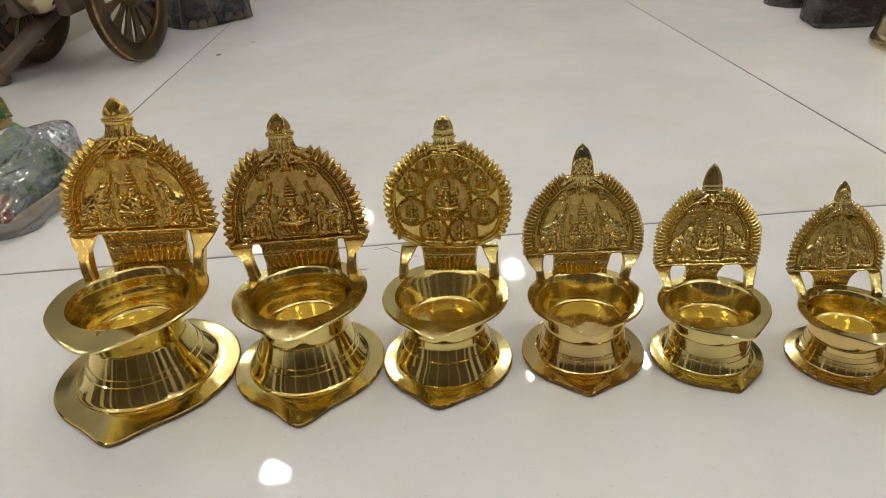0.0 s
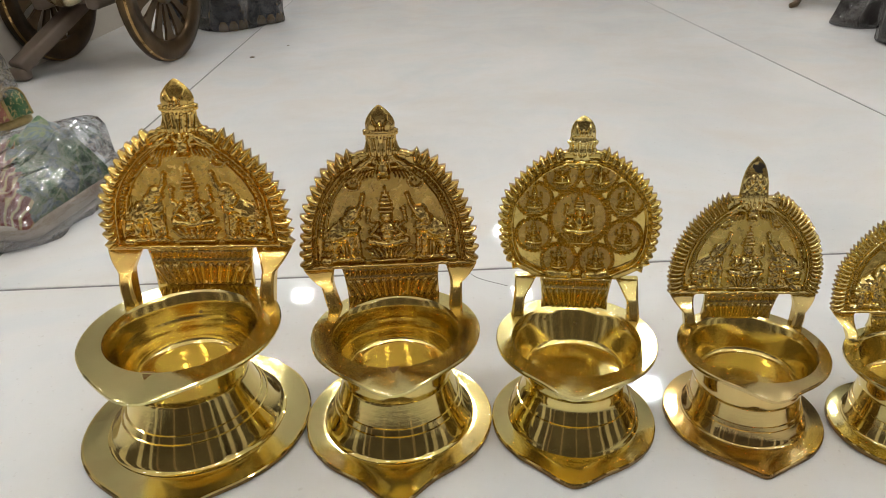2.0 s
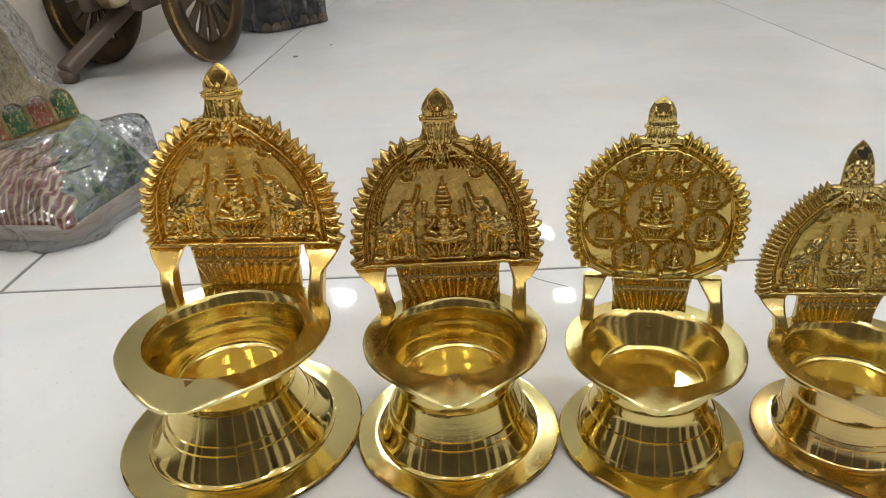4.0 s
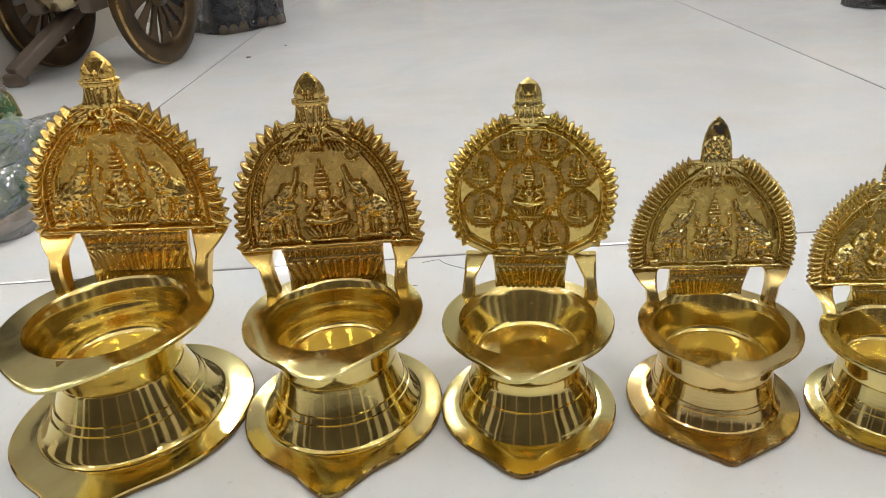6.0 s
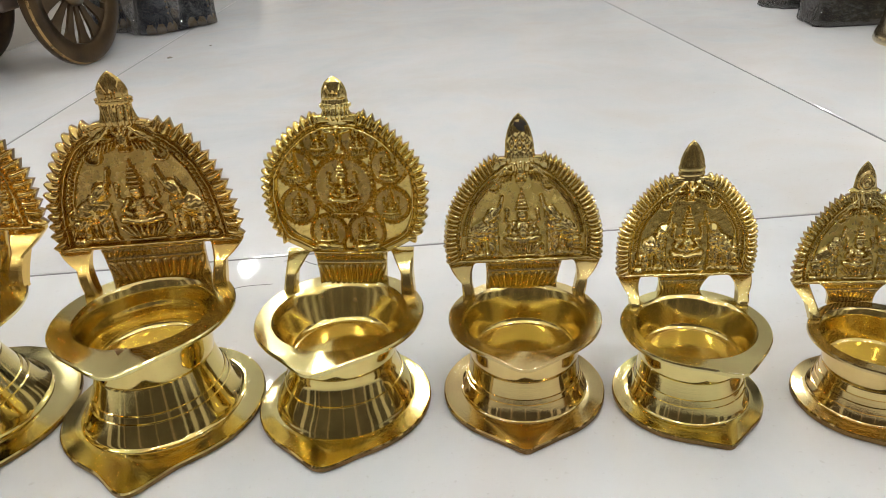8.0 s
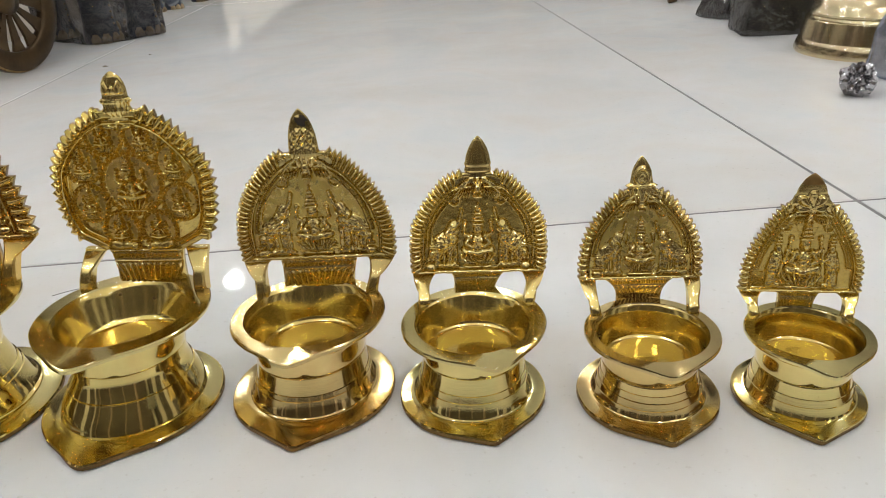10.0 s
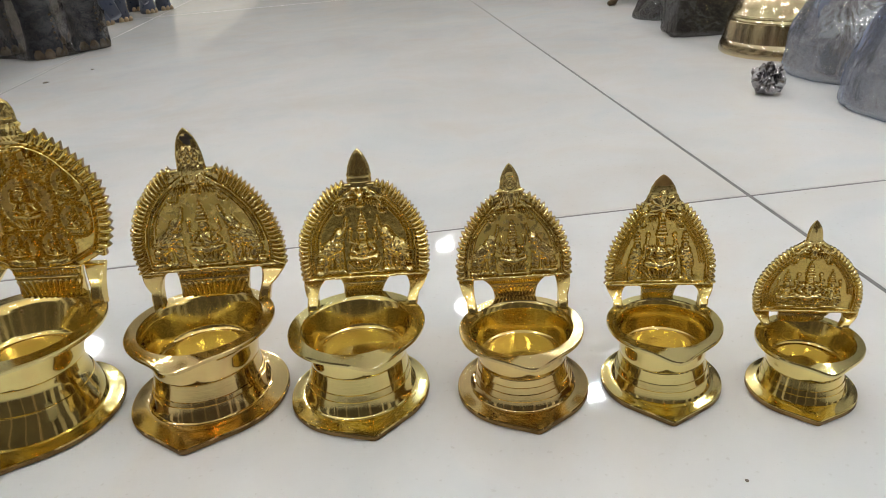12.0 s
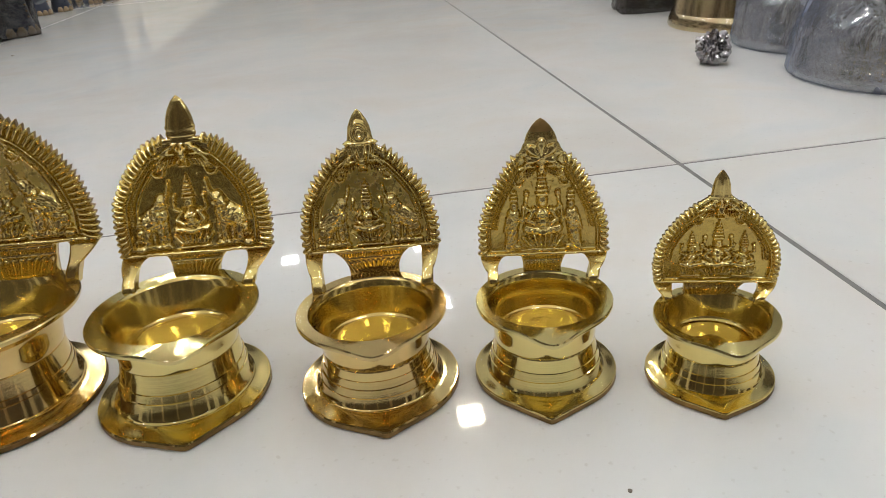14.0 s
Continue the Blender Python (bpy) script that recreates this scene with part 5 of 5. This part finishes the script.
def elephant(name, at, turn, s, label):
    """Plain stylised elephant figure: legs with toe caps, barrel body, head and trunk, one mesh."""
    bm = bmesh.new()

    def blob(verts, faces, slot):
        vs = [bm.verts.new(v) for v in verts]
        for q in faces:
            fc = bm.faces.new([vs[i] for i in q])
            fc.material_index = slot
            fc.smooth = True

    for lx in (-0.052, 0.052):
        for ly in (-0.030, 0.030):
            prof = [(0.019, 0.0), (0.0215, 0.003), (0.0215, 0.010), (0.019, 0.022), (0.0175, 0.045), (0.020, 0.075), (0.024, 0.105)]
            v, f = lathe(prof, 28)
            blob([(x * s + lx * s, y * s + ly * s, z * s) for x, y, z in v], f, 0)
            for a in (-0.9, -0.3, 0.3, 0.9):
                tx, ty = lx + 0.0185 * math.cos(a), ly + 0.0185 * math.sin(a)
                v, f = lathe([(0.0, 0.0), (0.0062, 0.0005), (0.0066, 0.006), (0.004, 0.0115), (0.0, 0.0125)], 12)
                blob([((x + tx) * s, (y + ty) * s, z * s) for x, y, z in v], f, 1)
            for q in range(5):
                ax = lx + 0.019 * math.cos(0.5)
                ay = ly + 0.019 * math.sin(0.5)
                v, f = lathe([(0.0, -0.0016), (0.0015, -0.0005), (0.0015, 0.0005), (0.0, 0.0016)], 8)
                blob([((x + ax) * s, (y + ay) * s, (z + 0.022 + 0.007 * q) * s) for x, y, z in v], f, 1)
    for c, r, k in (((0, 0, 0.135), 0.052, 1.75), ((0.105, 0, 0.165), 0.038, 1.1)):
        ring = [(r * math.sin(t), -r * math.cos(t)) for t in np.linspace(0, math.pi, 15)]
        v, f = lathe([(max(p, 0.0), z) for p, z in ring], 32)
        blob([((c[0] + x * k) * s, (c[1] + y) * s, (c[2] + z) * s) for x, y, z in v], f, 0)
    v, f = tube([(0.135, 0, 0.16), (0.16, 0, 0.13), (0.165, 0, 0.09), (0.158, 0, 0.06), (0.17, 0, 0.045)], [0.018 , 0.015, 0.011, 0.009, 0.007], 14)
    blob([tuple(Vector(p) * s) for p in v], f, 0)
    bmesh.ops.recalc_face_normals(bm, faces=bm.faces)
    me = bpy.data.meshes.new(name)
    bm.to_mesh(me)
    bm.free()
    me.materials.append(NAVY)
    me.materials.append(HORN)
    ob = new(name, me)
    ob.matrix_basis = pose(*at, 0, 0, turn)
    return tagged(ob, label, "elephant figure", "painted elephant figures along the plinth")


elephant("elephant_figure", (-0.372, 1.288, 0), -39.0, 1.15, "navy enamelled elephant figure with tan toenails, film-wrapped")
elephant("elephant_figure", (-0.405, 1.625, 0), -28.0, 0.78, "smaller navy elephant figure with tan toenails")
elephant("elephant_figure", (-0.365, 1.79, 0), -28.0, 0.78, "smaller navy elephant figure with tan toenails")

turnm = pose(-0.372, 1.288, 0, 0, 0, -39.0)
pts = []
for lx in (-0.062, 0.062):
    for ly in (-0.036, 0.036):
        for z in (0.002, 0.06, 0.12):
            pts += [tuple(turnm @ Vector(p)) for p in ring_points(lx, ly, 0.026, z, 10)]
pts += [tuple(turnm @ Vector(p)) for p in ring_points(0.0, 0, 0.07, 0.22, 10)]
wrapf = part("packing_film", wrap(pts, 0.001, 5, 0.003, 22, 8), DULL_FILM, None)
tagged(wrapf, "cloudy grey packing film draped round an elephant figure", "packing film")


def rounded_rect(hx, hy, r, z, n=6):
    out = []
    for cx, cy, a0 in ((hx - r, hy - r, 0), (-hx + r, hy - r, 90), (-hx + r, -hy + r, 180), (hx - r, -hy + r, 270)):
        for k in range(n + 1):
            a = radians(a0 + 90 * k / n)
            out.append((cx + r * math.cos(a), cy + r * math.sin(a), z))
    return out


def parcel():
    ob = thing("wrapped_parcel", pose(-0.345, 0.566, 0, 0, 0, -9.0), "painted ornament on a tray packed in crinkled clear film", "parcel")
    secs = [(0.063, 0.043, 0.0), (0.065, 0.045, 0.002), (0.066, 0.046, 0.009), (0.064, 0.044, 0.0105), (0.058, 0.038, 0.0100)]
    v, f = rings([rounded_rect(a, b, 0.014, z) for a, b, z in secs], True, True)
    piece("tray", rough_blob(v, 0.0016, 34, 4.0), f, CREAM, ob, "cream and gilt tray base")
    # moulded ornament lying on the tray: ribbed red side, leafy green and grey side
    nx, ny = 90, 64
    X, Y = np.meshgrid(np.linspace(-0.0645, 0.0645, nx), np.linspace(-0.0445, 0.0445, ny))
    rise = np.clip(1 - (X / 0.0645) ** 8, 0, 1) * np.clip(1 - (Y / 0.0445) ** 8, 0, 1)
    mound = 0.015 + 0.006 * (Y + 0.042) / 0.084 + 0.003 * np.sin(X * 60) - 0.004 * np.clip(-X / 0.06, 0, 1) + 0.014 * np.exp(-((X - 0.042) / 0.02) ** 2 - ((Y - 0.022) / 0.018) ** 2)
    ribs = np.where(X < -0.005, 0.0022 * np.abs(np.sin(X * 420 + Y * 60)), 0.0026 * np.sin(X * 260 + 40 * Y) * np.sin(Y * 300 - 50 * X) + 0.0016 * np.sin(X * 520) * np.sin(Y * 610))
    Z = 0.0085 + (1.2 * mound + ribs) * rise ** 0.5
    verts = np.stack([X, Y, Z], -1).reshape(-1, 3)
    faces, slots = [], []
    for r in range(ny - 1):
        for c in range(nx - 1):
            a = r * nx + c
            faces.append((a, a + 1, a + nx + 1, a + nx))
            x, y = X[r, c], Y[r, c]
            q = math.sin(x * 640 + 160 * y) + math.sin(y * 590 - 290 * x) + 0.6 * math.sin(x * 210) * math.sin(y * 230)
            slots.append(0 if x < 0.056 - 0.85 * (y + 0.03) + 0.003 * q else 1)
    piece("moulded_ornament", verts, faces, [STRIPED, MOTLEY], ob, "moulded ornament painted red, green and grey", True, slots)
    pts = rounded_rect(0.072, 0.052, 0.014, 0.001) + rounded_rect(0.072, 0.052, 0.014, 0.014) + [(-0.07, -0.035, 0.024), (0.01, -0.02, 0.029), (0.045, -0.03, 0.030), (0.066, 0.0, 0.032), (0.060, 0.045, 0.043), (0.035, 0.048, 0.036), (-0.07, 0.03, 0.023)]
    part("film_wrap", wrap(pts, 0.0032, 5, 0.0036, 28, 3), CLEAR_FILM, ob, "crinkled clear packing film")


parcel()


def painted_ornament():
    ob = thing("painted_ornament", pose(-0.470, 0.725, 0, 0, 0, -18.0), "gilt ornament with green and red arched panels, bubble-wrapped", "ornament")
    secs = [(0.045, 0.066, 0.0), (0.047, 0.068, 0.002), (0.047, 0.068, 0.005), (0.044, 0.065, 0.007), (0.038, 0.058, 0.030), (0.036, 0.056, 0.033), (0.028, 0.045, 0.045), (0.022, 0.036, 0.085), (0.014, 0.022, 0.11)]
    v, f = rings([rounded_rect(a, b, min(a, b) * 0.45, z) for a, b, z in secs], True, True)
    piece("body", v, f, GILT, ob, "aged gilt body")
    for k in range(5):
        y = -0.048 + 0.024 * k
        outline = [(-0.0100, 0.0), (-0.0100, 0.015)] + [(0.0100 * -math.cos(a), 0.015 + 0.009 * math.sin(a)) for a in np.linspace(0.2, math.pi - 0.2, 9)] + [(0.0100, 0.015), (0.0100, 0.0)]
        bm = bmesh.new()
        lo = [bm.verts.new((0.0, x, z)) for x, z in outline]
        hi = [bm.verts.new((0.0028, x * 0.9, z * 0.96 + 0.0004)) for x, z in outline]
        bm.faces.new(hi)
        for q in range(len(lo)):
            bm.faces.new((lo[q], lo[(q + 1) % len(lo)], hi[(q + 1) % len(lo)], hi[q]))
        pn = part("arched_panel", bm, RED if k % 2 else GREEN, ob, "dull red panel" if k % 2 else "green painted panel")
        pn.matrix_basis = pose(0.0438, y, 0.0075, 0, -14.5, 0)
        arch = [(0.0, x * 1.12, z * 1.08) for x, z in outline]
        v, f = tube(arch, 0.0012, 6)
        piece("moulding", v, f, GILT, ob, "", True, None, pose(0.0448, y, 0.0072, 0, -14.5, 0))
    pts = rounded_rect(0.043, 0.062, 0.02, 0.029) + rounded_rect(0.040, 0.058, 0.02, 0.045) + rounded_rect(0.034, 0.05, 0.018, 0.085) + rounded_rect(0.022, 0.03, 0.012, 0.125)
    part("bubble_wrap", wrap(pts, 0.002, 5, 0.003, 32, 12), BUBBLE, ob, "clear bubble wrap sleeve")


painted_ornament()


def wrapped_block(at, turn, hx, hy, h, label, seed):
    ob = thing("wrapped_block", pose(*at, 0, 0, turn), label, "wrapped goods", "dark goods in film along the row")
    secs = [(hx, hy, 0.0), (hx * 1.02, hy * 1.02, 0.002), (hx * 0.98, hy * 0.98, h * 0.5), (hx * 0.9, hy * 0.9, h)]
    loops = [rounded_rect(a, b, 0.006, z) for a, b, z in secs]
    v, f = rings(loops, True, True)
    piece("block", rough_blob(v, 0.002, 40, seed), f, GREYWRAP, ob, "dark patterned metal block")
    pts = rounded_rect(hx * 1.08, hy * 1.08, 0.006, 0.001) + rounded_rect(hx * 1.04, hy * 1.04, 0.006, h * 0.6) + rounded_rect(hx * 0.8, hy * 0.8, 0.006, h * 1.1)
    part("film_wrap", wrap(pts, 0.001, 5, 0.003, 28, seed), DULL_FILM, ob, "grey packing film")


wrapped_block((0.505, 0.935, 0), -8.0, 0.048, 0.030, 0.09, "dark metal block packed in grey film", 21)


def wrapped_cone(at):
    ob = thing("wrapped_figurine_stand", pose(*at), "dark stand wrapped in flaring grey film", "wrapped goods", "dark goods in film along the row")
    v, f = lathe([(0.030, 0.0), (0.032, 0.003), (0.026, 0.02), (0.018, 0.045), (0.020, 0.08), (0.012, 0.10)], 40)
    piece("stand", v, f, GREYWRAP, ob)
    pts = [(-0.068, 0.01, 0.001), (-0.060, -0.030, 0.001), (0.0, -0.040, 0.001), (0.055, -0.03, 0.001), (0.06, 0.03, 0.001), (0, 0.045, 0.001)] + ring_points(0, 0, 0.034, 0.045) + ring_points(0, 0, 0.026, 0.10)
    part("film_wrap", wrap(pts, 0.001, 5, 0.004, 26, 31), DULL_FILM, ob, "flaring grey packing film")


wrapped_cone((0.530, 1.068, 0))


def claw_stool():
    ob = thing("claw_foot_stand", pose(0.545, 1.245, 0), "dark brown cast stand on curved claw feet", "stand")
    for k in range(3):
        a = radians(205 + 120 * k)
        c, s = math.cos(a), math.sin(a)
        v, f = tube([(0.078 * c, 0.078 * s, 0.004), (0.068 * c, 0.068 * s, 0.005), (0.060 * c, 0.060 * s, 0.014), (0.057 * c, 0.057 * s, 0.028), (0.046 * c, 0.046 * s, 0.040), (0.03 * c, 0.03 * s, 0.044)],
                    [0.0035, 0.005, 0.0042, 0.005, 0.006, 0.006], 12)
        piece("claw_leg", v, f, BRONZE, ob)
    v, f = lathe([(0.036, 0.036), (0.046, 0.040), (0.050, 0.048), (0.046, 0.056), (0.030, 0.062), (0.026, 0.09)], 48)
    piece("stand_body", v, f, GREYWRAP, ob)


claw_stool()


def dark_crate():
    ob = thing("low_base", pose(0.50, 1.40, 0, 0, 0, 4), "low dark brown wooden display base", "display base")
    bm = soft_box(0.15, 0.10, 0.03, 0.003)
    bmesh.ops.translate(bm, verts=bm.verts, vec=(0, 0, 0.015))
    part("base_block", bm, WOOD, ob)
    bm = soft_box(0.13, 0.08, 0.05, 0.004)
    bmesh.ops.translate(bm, verts=bm.verts, vec=(0, 0, 0.055))
    part("upper_block", bm, GREYWRAP, ob)


dark_crate()

# hair-thin thread and grit on the tiles
cu = [(-0.052 + 0.024 * t + 0.002 * math.sin(9 * t), 0.452 - 0.008 * t + 0.004 * math.sin(5 * t), 0.0006) for t in np.linspace(0, 1, 24)]
v, f = tube(cu, 0.00011, 6)
th = piece("thread", v, f, THREAD)
tagged(th, "thin dark thread lying on the tiles", "thread")
cu = [(-0.078 + 0.024 * t, 0.425 + 0.007 * t + 0.002 * math.sin(4 * t), 0.0005) for t in np.linspace(0, 1, 20)]
v, f = tube(cu, 0.00012, 6)
th = piece("thread", v, f, THREAD)
tagged(th, "thin dark thread lying on the tiles", "thread")
for gx, gy, gr in ((-0.268, 1.010, 0.0030), (-0.236, 1.075, 0.0016), (0.242, 0.300, 0.0008), (0.2, 0.27, 0.0006), (-0.225, 0.53, 0.0012)):
    bm = bmesh.new()
    bmesh.ops.create_icosphere(bm, subdivisions=2, radius=gr)
    for v in bm.verts:
        v.co += noise.noise_vector(v.co * 900) * gr * 0.6
        v.co.z = max(v.co.z * 0.35, -gr * 0.1)
    gt = part("grit", bm, DIRT, None)
    gt.location = (gx, gy, gr * 0.1)
    tagged(gt, "small dark speck of dirt on the tiles", "dirt speck")


# ---- floor tiles, last ----
TILE_MESH = tile_mesh()
for i in range(-6, 5):
    for j in range(-3, 6):
        t = new("tile", TILE_MESH)
        t.parent = floor
        t.location = (JX + (i + 0.5) * TX, JY + (j + 0.5) * TY, -0.005)
